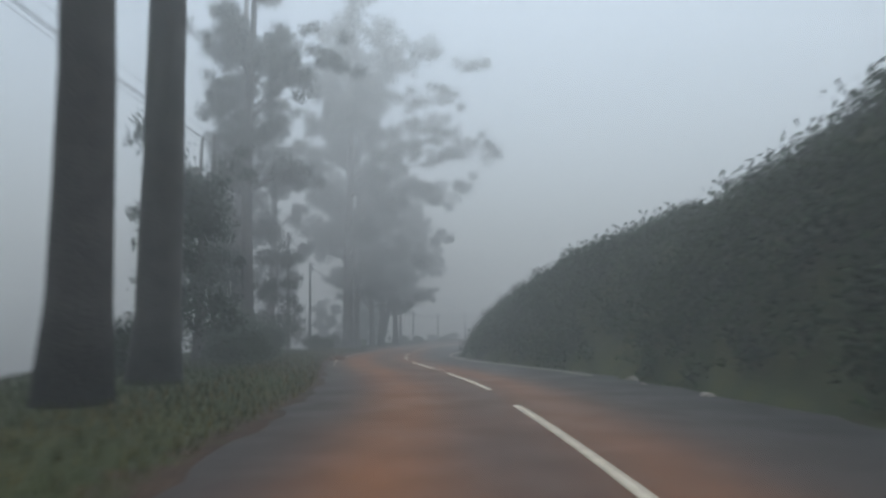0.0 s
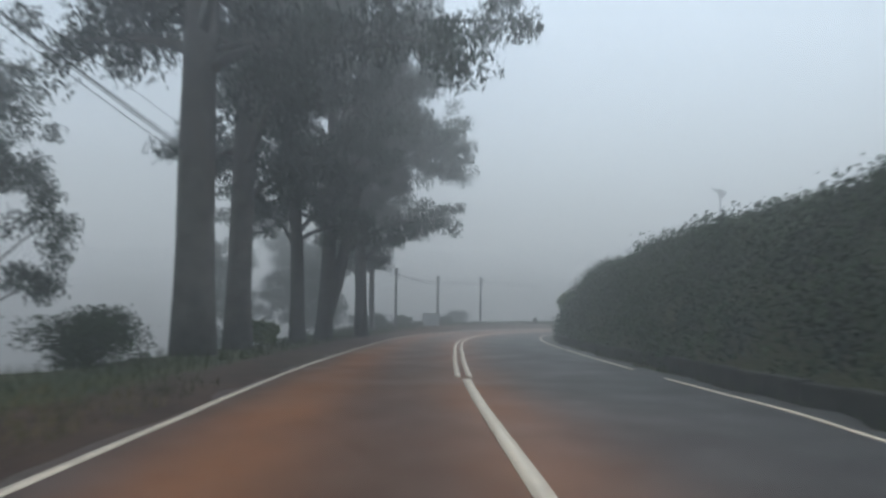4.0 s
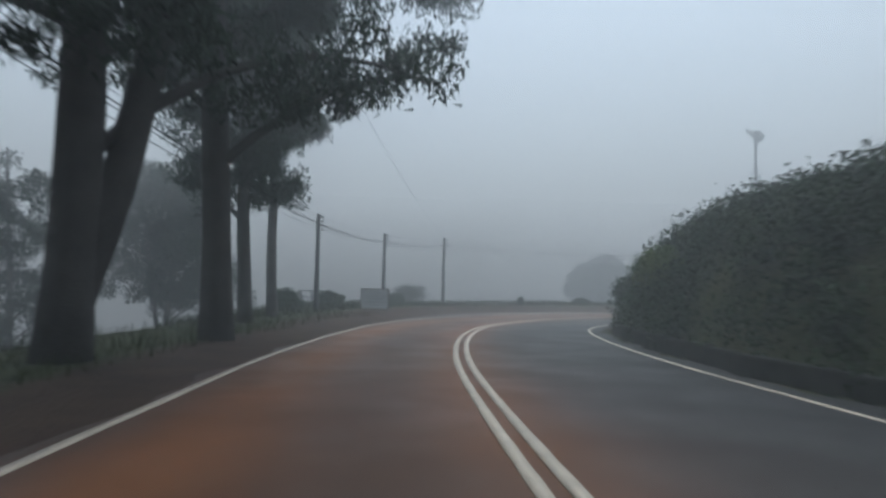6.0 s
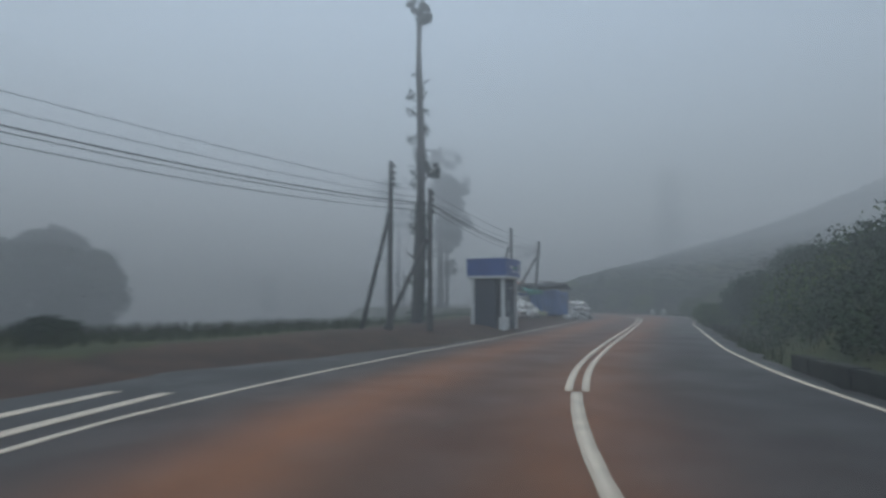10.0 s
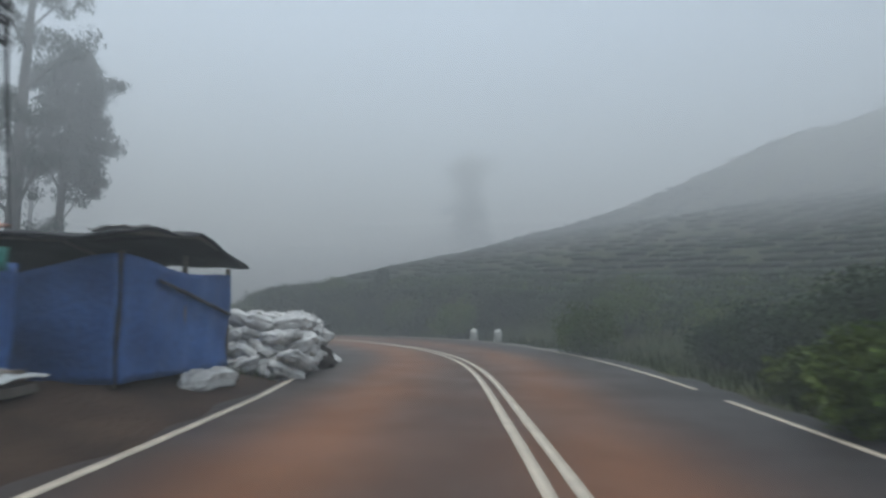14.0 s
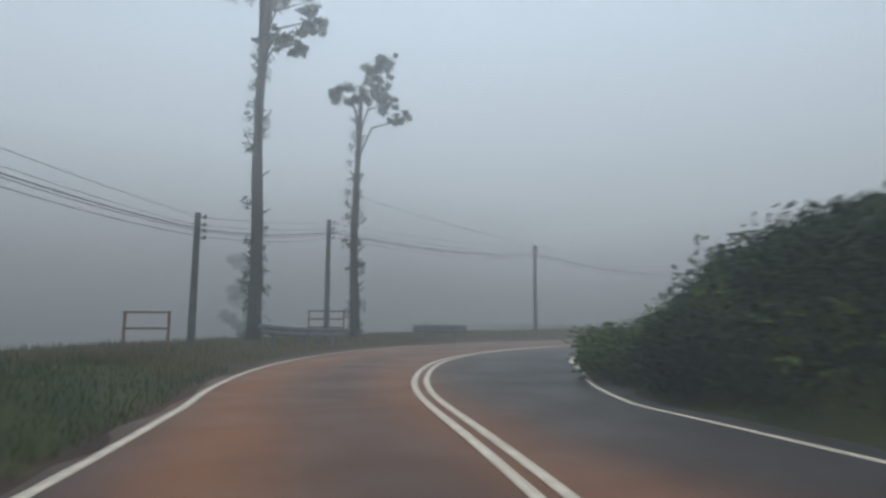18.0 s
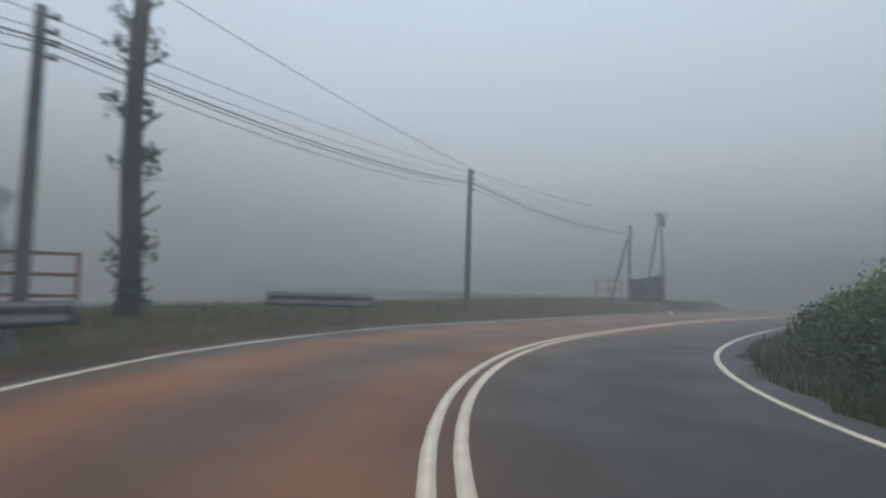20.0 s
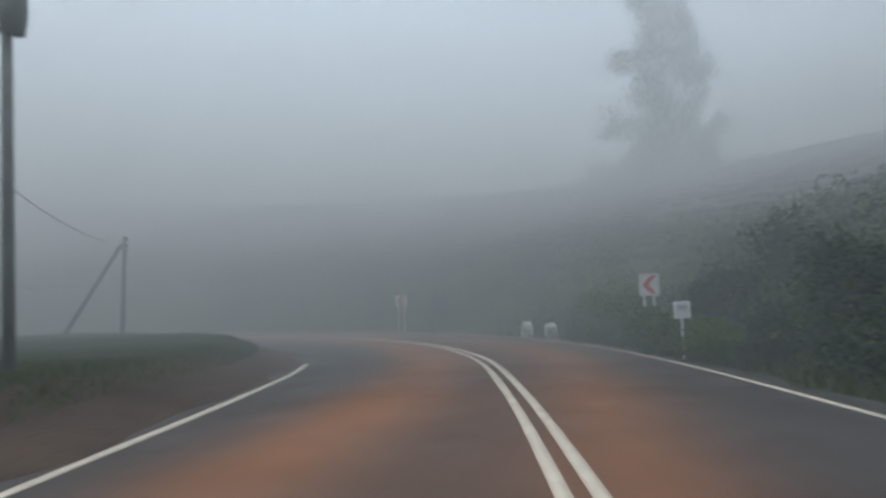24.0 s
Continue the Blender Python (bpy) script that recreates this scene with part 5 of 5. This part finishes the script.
def green_stall():
    x, y = 38.55, 92.0
    t = thing("market_stall", pose(x, y, drop_on(x, y), 0, 0, -19.4), "low stall with a green tarpaulin roof and dark blue walls", "stall")
    for px, py, h in ((-0.9, 0, 1.42), (0.88, 0, 1.42), (-0.9, 1.55, 1.6), (0.88, 1.55, 1.6), (0.1, 0.02, 1.45)):
        part_mesh("post", tube_mesh("post", [(px, py, -0.3), (px + 0.02, py, 0.7), (px, py, h)], 0.03, M_WOOD, 8, 0.06), t)
    part_mesh("wall_sheet", sheet([(-0.96, 1.6, -0.05), (-0.96, 0, -0.05), (-0.96, 0, 1.38), (-0.96, 1.6, 1.5)], 26, 12, M_DUSK, 0.03, 11), t, "dark blue side sheet")
    part_mesh("wall_sheet", sheet([(0.9, 1.62, -0.05), (-0.9, 1.62, -0.05), (-0.9, 1.62, 1.5), (0.9, 1.62, 1.5)], 26, 10, M_NAVY, 0.03, 12), t)
    part_mesh("wall_sheet", sheet([(0.3, -0.03, -0.05), (1.2, -0.03, -0.05), (1.2, -0.03, 1.3), (0.3, -0.03, 1.36)], 20, 12, M_TARP, 0.03, 14, sagged=0.06), t, "blue tarpaulin front")
    part_mesh("roof_sheet", sheet([(-1.08, 1.8, 1.64), (-1.08, -0.2, 1.38), (-0.2, -0.2, 1.39), (-0.2, 1.8, 1.65)], 20, 22, M_BLACK, 0.05, 16, 0.02), t, "sagging black plastic roof")
    part_mesh("roof_sheet", sheet([(-0.35, 1.8, 1.68), (-0.35, -0.24, 1.42), (1.02, -0.22, 1.42), (1.02, 1.8, 1.68)], 30, 22, M_TARP2, 0.045, 13, 0.02), t, "sagging green tarpaulin roof")
    part_mesh("valance", sheet([(-0.34, -0.25, 1.16), (1.0, -0.25, 1.2), (1.0, -0.24, 1.42), (-0.34, -0.25, 1.41)], 24, 5, M_TARP2, 0.025, 15), t, "hanging green edge")
    for k, (ox, oy) in enumerate(((-0.75, 0.2), (-0.1, 0.5), (0.5, 0.1))):
        part_mesh("roof_weight", sheet([(ox - 0.25, oy - 0.15, 1.5), (ox + 0.25, oy - 0.2, 1.5), (ox + 0.2, oy + 0.25, 1.62), (ox - 0.2, oy + 0.2, 1.6)], 8, 8, M_BLACK, 0.05, 60 + k, 0.05), t, "crumpled black sheet on the roof")
    part("board", boxes([((-0.34, 0.0, 0.9), (0.66, 0.03, 0.42))], 0.01), M_BOARD, t, "pale board")
    part("counter", boxes([((-0.3, 0.25, 0.42), (1.1, 0.5, 0.05)), ((-0.75, 0.1, 0.2), (0.06, 0.06, 0.42)), ((0.15, 0.1, 0.2), (0.06, 0.06, 0.42))], 0.008), M_WOOD, t, "low display counter")
    part("goods", boxes([((0.16, -0.1, 0.3), (0.2, 0.2, 0.34))], 0.03), M_ORANGE, t, "pale orange box")


green_stall()


# ---- piles of filled sacks ----
def sack_mesh(seed):
    rng = np.random.RandomState(seed)
    bm = bmesh.new()
    bmesh.ops.create_icosphere(bm, subdivisions=4, radius=1)
    ph = rng.uniform(0, 6, 6)
    for v in bm.verts:
        x, y, z = v.co
        x = math.copysign(abs(x) ** 0.6, x)
        y = math.copysign(abs(y) ** 0.7, y)
        z = math.copysign(abs(z) ** 0.8, z)
        pinch = 1 - 0.3 * max(0, abs(x) - 0.55) / 0.45
        n = 0.07 * math.sin(5 * x + ph[0] + 3 * y) + 0.06 * math.sin(7 * y + ph[1] + 4 * z) + 0.05 * math.sin(11 * x + ph[2])
        n += 0.13 * noise.noise(Vector((x * 3, y * 4, z * 3 + seed))) + 0.06 * noise.noise(Vector((x * 8, y * 7, z * 6 + seed))) + 0.03 * noise.noise(Vector((x * 17, y * 15, z * 9 + seed)))
        fold = abs(noise.noise(Vector((x * 2.6 + seed, y * 3.1, z * 2.2)))) + 0.6 * abs(noise.noise(Vector((x * 6.5, y * 6.0 + seed, z * 5.0))))
        n += 0.05 - 0.2 * (0.45 - fold) * (fold < 0.45)
        v.co = Vector((x * 0.37 * (1 + 0.4 * n), y * 0.23 * pinch * (1 + n), z * 0.135 * pinch * (1 + 1.4 * n) - 0.05 * x * x))
    me = bpy.data.meshes.new("sack")
    bm.to_mesh(me)
    bm.free()
    me.materials.append(M_SACK)
    return smooth(me)


SACKS = [sack_mesh(k) for k in range(9)]


def sack_pile(cx, cy, lx, ly, hgt, yaw, layers, seed, label, hollow=9.0, taper=0.75):
    """Sacks heaped in layers that shrink towards the top, each lying on those below."""
    rng = np.random.RandomState(seed)
    z0 = drop_on(cx, cy)
    c, s = math.cos(radians(yaw)), math.sin(radians(yaw))
    for k in range(layers):
        f = 1 - (k / layers) ** 1.3 * taper
        nx, ny = max(1, round(lx * f / 0.5)), max(1, round(ly * f / 0.36))
        for i in range(nx):
            for j in range(ny):
                if 0 < i < nx - 1 and 0 < j < ny - 1 and k < layers - 2:
                    continue
                u = (i - (nx - 1) / 2) * 0.5 + rng.uniform(-0.14, 0.14)
                v = (j - (ny - 1) / 2) * 0.36 + rng.uniform(-0.1, 0.1)
                if k < 2 and u > hollow and j == 0:
                    continue
                x, y = cx + u * c - v * s, cy + u * s + v * c
                z = z0 + 0.1 + k * hgt / layers + rng.uniform(-0.03, 0.04)
                ob = new("sack", SACKS[rng.randint(9)])
                ob.matrix_world = pose(x, y, z, rng.uniform(-30, 30), rng.uniform(-32, 32), yaw + rng.uniform(-80, 80))
                tagged(ob, label, "sack", "piled sacks")


sack_pile(35.4, 91.9, 4.2, 2.3, 0.97, 8, 7, 401, "dirty white woven sack in a heap by the road")
sack_pile(45.6, 91.3, 3.5, 1.6, 0.95, 12, 7, 402, "dirty white woven sack stacked beside the blue stall", 0.6, 0.42)
for x, y, a in ((42.0, 90.86, 15), (42.45, 90.88, -20), (47.6, 90.9, 70)):
    ob = new("sack", SACKS[int(a) % 5])
    ob.matrix_world = pose(x, y, drop_on(x, y) + 0.08, 5, -6, a)
    tagged(ob, "flattened white sack lying on the soil", "sack", "loose sacks")
z = drop_on(38.9, 91.4)
t = thing("covered_stack", pose(38.9, 91.4, z, 0, 0, 12), "low stack of goods under a grey-beige plastic sheet", "stack")
part("pallet", boxes([((0, k * 0.3, 0.04), (1.35, 0.12, 0.1)) for k in (-1, 0, 1)], 0.01), M_WOOD, t, "dark wooden pallet")
part("box", boxes([((-0.3, 0, 0.18), (0.6, 0.62, 0.16)), ((0.33, 0, 0.16), (0.55, 0.6, 0.13))], 0.02), M_WOOD, t)
part_mesh("cover", sheet([(-0.75, -0.42, 0.2), (0.75, -0.42, 0.16), (0.75, 0.42, 0.27), (-0.75, 0.42, 0.3)], 24, 12, M_BOARD, 0.025, 51, 0.012), t, "crumpled grey-beige sheet")
ob = new("cloth", sheet([(-0.5, -0.35, 0.0), (0.45, -0.4, 0.05), (0.4, 0.3, 0.42), (-0.45, 0.3, 0.5)], 16, 12, M_LIME, 0.05, 52, 0.012, "cloth"))
ob.matrix_world = pose(37.5, 91.05, drop_on(37.5, 91.05) + 0.06, 0, 0, 15)
tagged(ob, "faded yellow-green cloth thrown over the foot of the sacks", "cloth")
# dark heap whose near-black colour stands for shade under the overhanging sacks
bm = bmesh.new()
bmesh.ops.create_icosphere(bm, subdivisions=4, radius=1)
for v in bm.verts:
    q = 1 + 0.3 * noise.noise(v.co * 1.7) + 0.16 * noise.noise(v.co * 4.1) + 0.09 * noise.noise(v.co * 9.7)
    v.co = Vector((v.co.x * 0.85 * q, v.co.y * 0.36 * q, max(-0.2, v.co.z) * 0.42 * q))
me = bpy.data.meshes.new("soil_mound")
bm.to_mesh(me)
bm.free()
me.materials.append(material("dark_hollow_soil", (0.010, 0.007, 0.005), (0.024, 0.015, 0.010), scale=6, rough=0.95, bump=0.9, fine=22, spec=0.08))
heap = new("soil_mound", smooth(me))
heap.matrix_world = pose(46.5, 90.75, drop_on(46.5, 90.75) + 0.03, 0, 0, 12)
tagged(heap, "small dark heap coloured like the shaded hollow under the sacks", "heap")


# ---- signs and boards ----
def billboard():
    t = thing("notice_board", pose(-1.25, 80.1, drop_on(-1.25, 80.1) - 0.17, 0, 0, -34), "faded pale notice board with unreadable lines", "notice board")
    panel = part("panel", boxes([((0, 0, 0.72), (1.4, 0.04, 0.86))], 0.006), M_BOARD, t)
    part("frame", boxes([((0, -0.005, 1.17), (1.46, 0.06, 0.05)), ((0, -0.005, 0.27), (1.46, 0.06, 0.05)), ((-0.71, -0.005, 0.72), (0.05, 0.06, 0.86)), ((0.71, -0.005, 0.72), (0.05, 0.06, 0.86))], 0.006), M_WOOD, t)
    for x in (-0.5, 0.5):
        part("post", boxes([((x, 0.06, 0.4), (0.07, 0.06, 1.2))], 0.008), M_WOOD, t)
    for k, w in enumerate((0.7, 1.05, 1.0, 1.1, 0.6)):
        part("lettering", boxes([((0, -0.026, 1.0 - 0.14 * k), (w, 0.008, 0.045))], 0.001), M_BARS, panel, "faint grey lettering bar")


billboard()


def chevron(x, y, yaw, zc=1.45):
    t = thing("chevron_sign", pose(x, y, drop_on(x, y), 0, 0, yaw), "white bend sign with a red arrow head", "road sign", "bend signs")
    h = zc - drop_on(x, y)
    for dx in (-0.12, 0.12):
        part("post", boxes([((dx, 0.04, (h - 0.2) / 2), (0.05, 0.05, h + 0.2))], 0.006), M_WHITE, t)
    plate = part("plate", boxes([((0, 0, h), (0.5, 0.02, 0.5))], 0.006), M_WHITE, t)
    bm = bmesh.new()
    for sgn in (1, -1):
        q = [(-0.17, 0), (0.03, 0.21 * sgn), (0.17, 0.21 * sgn), (-0.03, 0)]
        lo = [bm.verts.new((a, -0.012, h + b)) for a, b in q]
        hi = [bm.verts.new((a, -0.018, h + b)) for a, b in q]
        bm.faces.new(hi)
        bm.faces.new(lo[::-1])
        for i in range(4):
            bm.faces.new((lo[i], lo[(i + 1) % 4], hi[(i + 1) % 4], hi[i]))
    bmesh.ops.recalc_face_normals(bm, faces=bm.faces[:])
    part("arrow", bm, M_RED, plate, "red arrow head")


chevron(105.1, 111.0, -84, 1.39)
chevron(116.0, 116.7, -90, 1.25)
t = thing("small_sign", pose(102.75, 111.42, drop_on(102.75, 111.42) + 0.1, 0, 0, -86), "small white notice plate on a post", "road sign")
part("post", boxes([((0, 0.03, 0.3), (0.04, 0.04, 1.0))], 0.005), M_WHITE, t)
part("plate", boxes([((0, 0, 0.82), (0.34, 0.015, 0.32))], 0.004), M_WHITE, t)
part("lettering", boxes([((0, -0.012, 0.86), (0.2, 0.006, 0.1))], 0.001), M_BOARD, t, "grey symbol")


def marker_stone(x, y, hgt=0.5, w=0.42):
    bm = bmesh.new()
    bmesh.ops.create_cube(bm, size=1)
    bmesh.ops.subdivide_edges(bm, edges=bm.edges[:], cuts=4, use_grid_fill=True)
    for v in bm.verts:
        k = v.co.z + 0.5
        f = 1 - 0.12 * k - 0.25 * max(0, k - 0.8) / 0.2
        q = 1 + 0.05 * noise.noise(v.co * 4 + Vector((x, y, 0)))
        v.co = Vector((v.co.x * w * f * q, v.co.y * w * 0.8 * f * q, k * (hgt + 0.1) - 0.1))
    bmesh.ops.bevel(bm, geom=bm.edges[:], offset=0.004, segments=1, affect="EDGES")
    me = bpy.data.meshes.new("marker_stone")
    bm.to_mesh(me)
    bm.free()
    me.materials.append(M_LIMEWASH)
    ob = new("marker_stone", smooth(me))
    ob.location = (x, y, drop_on(x, y) + 0.04)
    tagged(ob, "stubby white painted concrete marker beside the road", "marker stone", "marker stones")


for q in ((59.9, 88.5), (58.4, 87.4), (110.6, 112.7), (109.9, 112.1)):
    marker_stone(*q)
marker_stone(54.2, 96.05, 0.34, 0.2)
marker_stone(53.95, 95.8, 0.2, 0.22)
marker_stone(51.3, 93.7, 0.2, 0.24)


# ---- steel frames, rails and walls ----
def steel_frame(x, y, yaw, w, h, bays, bars, mat, label):
    t = thing("steel_frame", pose(x, y, drop_on(x, y), 0, 0, yaw), label, "railing", "steel railings")
    for i in range(bays + 1):
        part("upright", boxes([((w * (i / bays - 0.5), 0, h / 2 - 0.05), (0.055, 0.055, h + 0.1))], 0.006), mat, t)
    for k in range(bars):
        part("bar", boxes([((0, -0.045, h - 0.03 - k * (h - 0.12) / max(1, bars - 1) * 0.85), (w + 0.05, 0.035, 0.05))], 0.005), mat, t)


steel_frame(-4.3, 84.6, 10, 1.1, 0.85, 2, 3, M_STEEL, "small grey steel railing by a pole")
steel_frame(61.2, 113.0, -30, 1.0, 1.0, 1, 3, M_RUST, "small rusty steel railing on the verge")
steel_frame(68.2, 118.95, -35, 1.35, 1.2, 2, 4, M_RUST, "rusty steel railing round a pole foot")
steel_frame(95.6, 122.9, 80, 1.6, 1.25, 2, 3, M_RUST, "rusty steel frame beside the shed")


def guard_rail(a, b, level=None, label="dull grey steel crash barrier on the verge"):
    a, b = np.array(a), np.array(b)
    d = unit(b - a)
    nrm = np.array([d[1], -d[0]])
    L = float(np.linalg.norm(b - a))
    z0 = drop_on(*a)
    t = thing("guard_rail", (*a, z0), label, "guard rail", "guard rails")
    prof = np.array([(0.0, 0.0), (0.05, 0.03), (0.06, 0.09), (0.01, 0.14), (0.01, 0.17), (0.06, 0.22), (0.05, 0.28), (0.0, 0.31)])
    n = 13
    V, F = [], []
    for th in (0.0, -0.012):
        for i in range(n):
            p = d * L * i / (n - 1)
            zz = (drop_on(*(a + p)) if level is None else level) - z0 + 0.4
            for o, h in prof:
                V.append((*(p + nrm * (o + th)), zz + h))
    m = len(prof)
    for i in range(n - 1):
        for j in range(m - 1):
            q = i * m + j
            F.append((q, q + m, q + m + 1, q + 1))
            q += n * m
            F.append((q, q + 1, q + m + 1, q + m))
    for i in range(n - 1):
        for j in (0, m - 1):
            q = i * m + j
            F.append((q, q + n * m, q + n * m + m, q + m))
    beam = part_mesh("beam", smooth(mesh_from("beam", V, F, M_STEEL)), t)
    k = max(2, int(L / 2) + 1)
    for i in range(k):
        p = d * L * (0.16 + 0.66 * i / (k - 1))
        zz = drop_on(*(a + p)) - z0
        part("post", boxes([((p[0] - nrm[0] * 0.09, p[1] - nrm[1] * 0.09, zz + 0.28), (0.12, 0.12, 0.7))], 0.01), M_STEEL, t)
    for i in range(k):
        p = d * L * (0.16 + 0.66 * i / (k - 1)) + nrm * 0.02
        zz = (drop_on(*(a + p)) if level is None else level) - z0 + 0.555
        part_mesh("bolt", tube_mesh("bolt", [(p[0], p[1], zz), (*(p + nrm * 0.012), zz), (*(p + nrm * 0.02), zz)], [0.022, 0.022, 0.014], M_RUST, 8), beam)
    for e in (0, L):
        p = d * e
        zz = (drop_on(*(a + p)) if level is None else level) - z0 + 0.4
        part_mesh("end_shoe", tube_mesh("end_shoe", [(*(p + nrm * 0.03), zz), (*(p + nrm * 0.03), zz + 0.15), (*(p + nrm * 0.03), zz + 0.31)], 0.06, M_STEEL, 10), t)


guard_rail((73.25, 120.65), (74.9, 119.0), 0.12)
guard_rail((64.6, 115.5), (68.4, 117.5))

rng = np.random.RandomState(77)


def low_wall(s0, s1, off, h, label):
    """A kerb wall of rough blocks along the foot of the bank."""
    root = thing("kerb_wall", (*on_road(s0, EDGE_R(s0) + off), 0.0), label, "wall", kind="structure")
    s = s0
    base = on_road(s0, EDGE_R(s0) + off)
    while s < s1:
        ln = rng.uniform(0.75, 1.25)
        p, q = on_road(s, EDGE_R(s) + off), on_road(s + ln - 0.015, EDGE_R(s + ln) + off)
        m, d = (p + q) / 2 - base, q - p
        hh = h * rng.uniform(0.88, 1.1)
        bm = boxes([((m[0], m[1], hh / 2 - 0.1), (float(np.linalg.norm(d)), 0.26 * rng.uniform(0.9, 1.1), hh + 0.2), math.degrees(math.atan2(d[1], d[0])))], 0.02)
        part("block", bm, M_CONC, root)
        s += ln


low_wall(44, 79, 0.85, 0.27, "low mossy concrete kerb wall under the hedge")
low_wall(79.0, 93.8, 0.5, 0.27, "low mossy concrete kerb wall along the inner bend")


# ---- the shed and the litter round it ----
def shed():
    x, y = 97.65, 121.6
    t = thing("shed", pose(x, y, drop_on(x, y), 0, 0, 22), "small shed patched with black plastic sheets", "shed")
    a, b, c, d = (-0.35, -0.82), (0.5, -0.82), (0.5, 0.85), (-0.35, 0.85)
    for (px, py), h in ((a, 1.45), (b, 1.55), (c, 1.25), (d, 1.15)):
        part_mesh("post", tube_mesh("post", [(px, py, -0.2), (px, py, h / 2), (px, py, h)], 0.04, M_WOOD, 8, 0.06), t)
    for i, (p, q, h0, h1) in enumerate(((d, a, 1.16, 1.44), (a, b, 1.44, 1.55), (b, c, 1.55, 1.25), (c, d, 1.25, 1.16))):
        part_mesh("wall_sheet", sheet([(*p, -0.1), (*q, -0.1), (*q, h1), (*p, h0)], 26, 10, M_BLACK, 0.07, 20 + i), t)
    part_mesh("roof_sheet", sheet([(-0.5, 0.95, 1.22), (-0.5, -0.92, 1.5), (0.6, -0.92, 1.62), (0.6, 0.95, 1.3)], 26, 12, M_BLACK, 0.09, 25, 0.03), t, "sagging black plastic roof")
    part_mesh("patch", sheet([(-0.42, 0.1, 0.0), (-0.42, -0.5, 0.0), (-0.42, -0.5, 1.35), (-0.42, 0.1, 1.2)], 12, 12, M_NAVY, 0.05, 26), t, "dark blue sheet")


shed()


def ground_sheet(x, y, yaw, lx, ly, mat, label, seed):
    z = drop_on(x, y)
    me = sheet([(-lx / 2, -ly / 2, 0.05), (lx / 2, -ly / 2, 0.04), (lx / 2, ly / 2, 0.06), (-lx / 2, ly / 2, 0.05)], 18, 12, mat, 0.03, seed, 0.06, "tarpaulin")
    ob = new("tarpaulin", me)
    ob.matrix_world = pose(x, y, z + 0.03, 0, 0, yaw)
    tagged(ob, label, "tarpaulin", "ground sheets")


ground_sheet(95.7, 121.7, 20, 1.5, 0.6, M_SACK, "white plastic sheet spread on the soil", 31)
ground_sheet(96.6, 121.6, 10, 1.2, 0.5, M_TARP2, "pale green plastic sheet spread on the soil", 32)


def stone(x, y, r, seed, mat, label):
    bm = bmesh.new()
    bmesh.ops.create_icosphere(bm, subdivisions=2, radius=r)
    for v in bm.verts:
        v.co *= 1 + 0.3 * noise.noise(v.co * (1.6 / r) + Vector((seed, 0, 0)))
        v.co.z *= 0.65
    me = bpy.data.meshes.new("stone")
    bm.to_mesh(me)
    bm.free()
    me.materials.append(mat)
    ob = new("stone", smooth(me))
    ob.location = (x, y, drop_on(x, y) + r * 0.3)
    tagged(ob, label, "stone", "loose stones")


for i, (x, y, r) in enumerate(((95.5, 119.5, 0.11), (96.2, 120.5, 0.22), (96.6, 120.2, 0.16), (94.6, 119.9, 0.1), (36.8, 82.5, 0.1), (31.5, 90.4, 0.1),
                               (4.6, 19.0, 0.14), (5.0, 15.0, 0.16), (4.8, 13.6, 0.1), (5.1, 11.0, 0.14), (4.9, 22.0, 0.12))):
    stone(x, y, r, i, M_WHITE if i in (0, 4) else M_STONE, "pale stone lying on the verge" if i in (0, 4) else "rough grey stone on the soil verge")
# heap of brown earth that has slid on to the edge line
bm = bmesh.new()
bmesh.ops.create_icosphere(bm, subdivisions=5, radius=1)
for v in bm.verts:
    q = 1 + 0.3 * noise.noise(v.co * 1.9) + 0.22 * abs(noise.noise(v.co * 4.5)) + 0.12 * noise.noise(v.co * 9) + 0.05 * noise.noise(v.co * 19)
    v.co = Vector((v.co.x * 0.34 * q, v.co.y * 0.75 * q, max(-0.1, v.co.z) * 0.19 * q))
me = bpy.data.meshes.new("soil_mound")
bm.to_mesh(me)
bm.free()
me.materials.append(material("red_earth", (0.07, 0.034, 0.016), (0.13, 0.062, 0.028), scale=5, rough=0.95, bump=0.8, fine=25))
heap = new("soil_mound", smooth(me))
heap.location = (-5.1, 29.45, 0.01)
tagged(heap, "heap of reddish brown earth on the road's edge", "heap")
for i, (x, y, r) in enumerate(((-5.5, 28.75, 0.07), (-4.62, 29.1, 0.05), (-5.65, 29.3, 0.09), (-4.75, 28.8, 0.04), (-5.85, 28.2, 0.05))):
    stone(x, y, r, 40 + i, me.materials[0], "clod of reddish brown earth beside the heap")
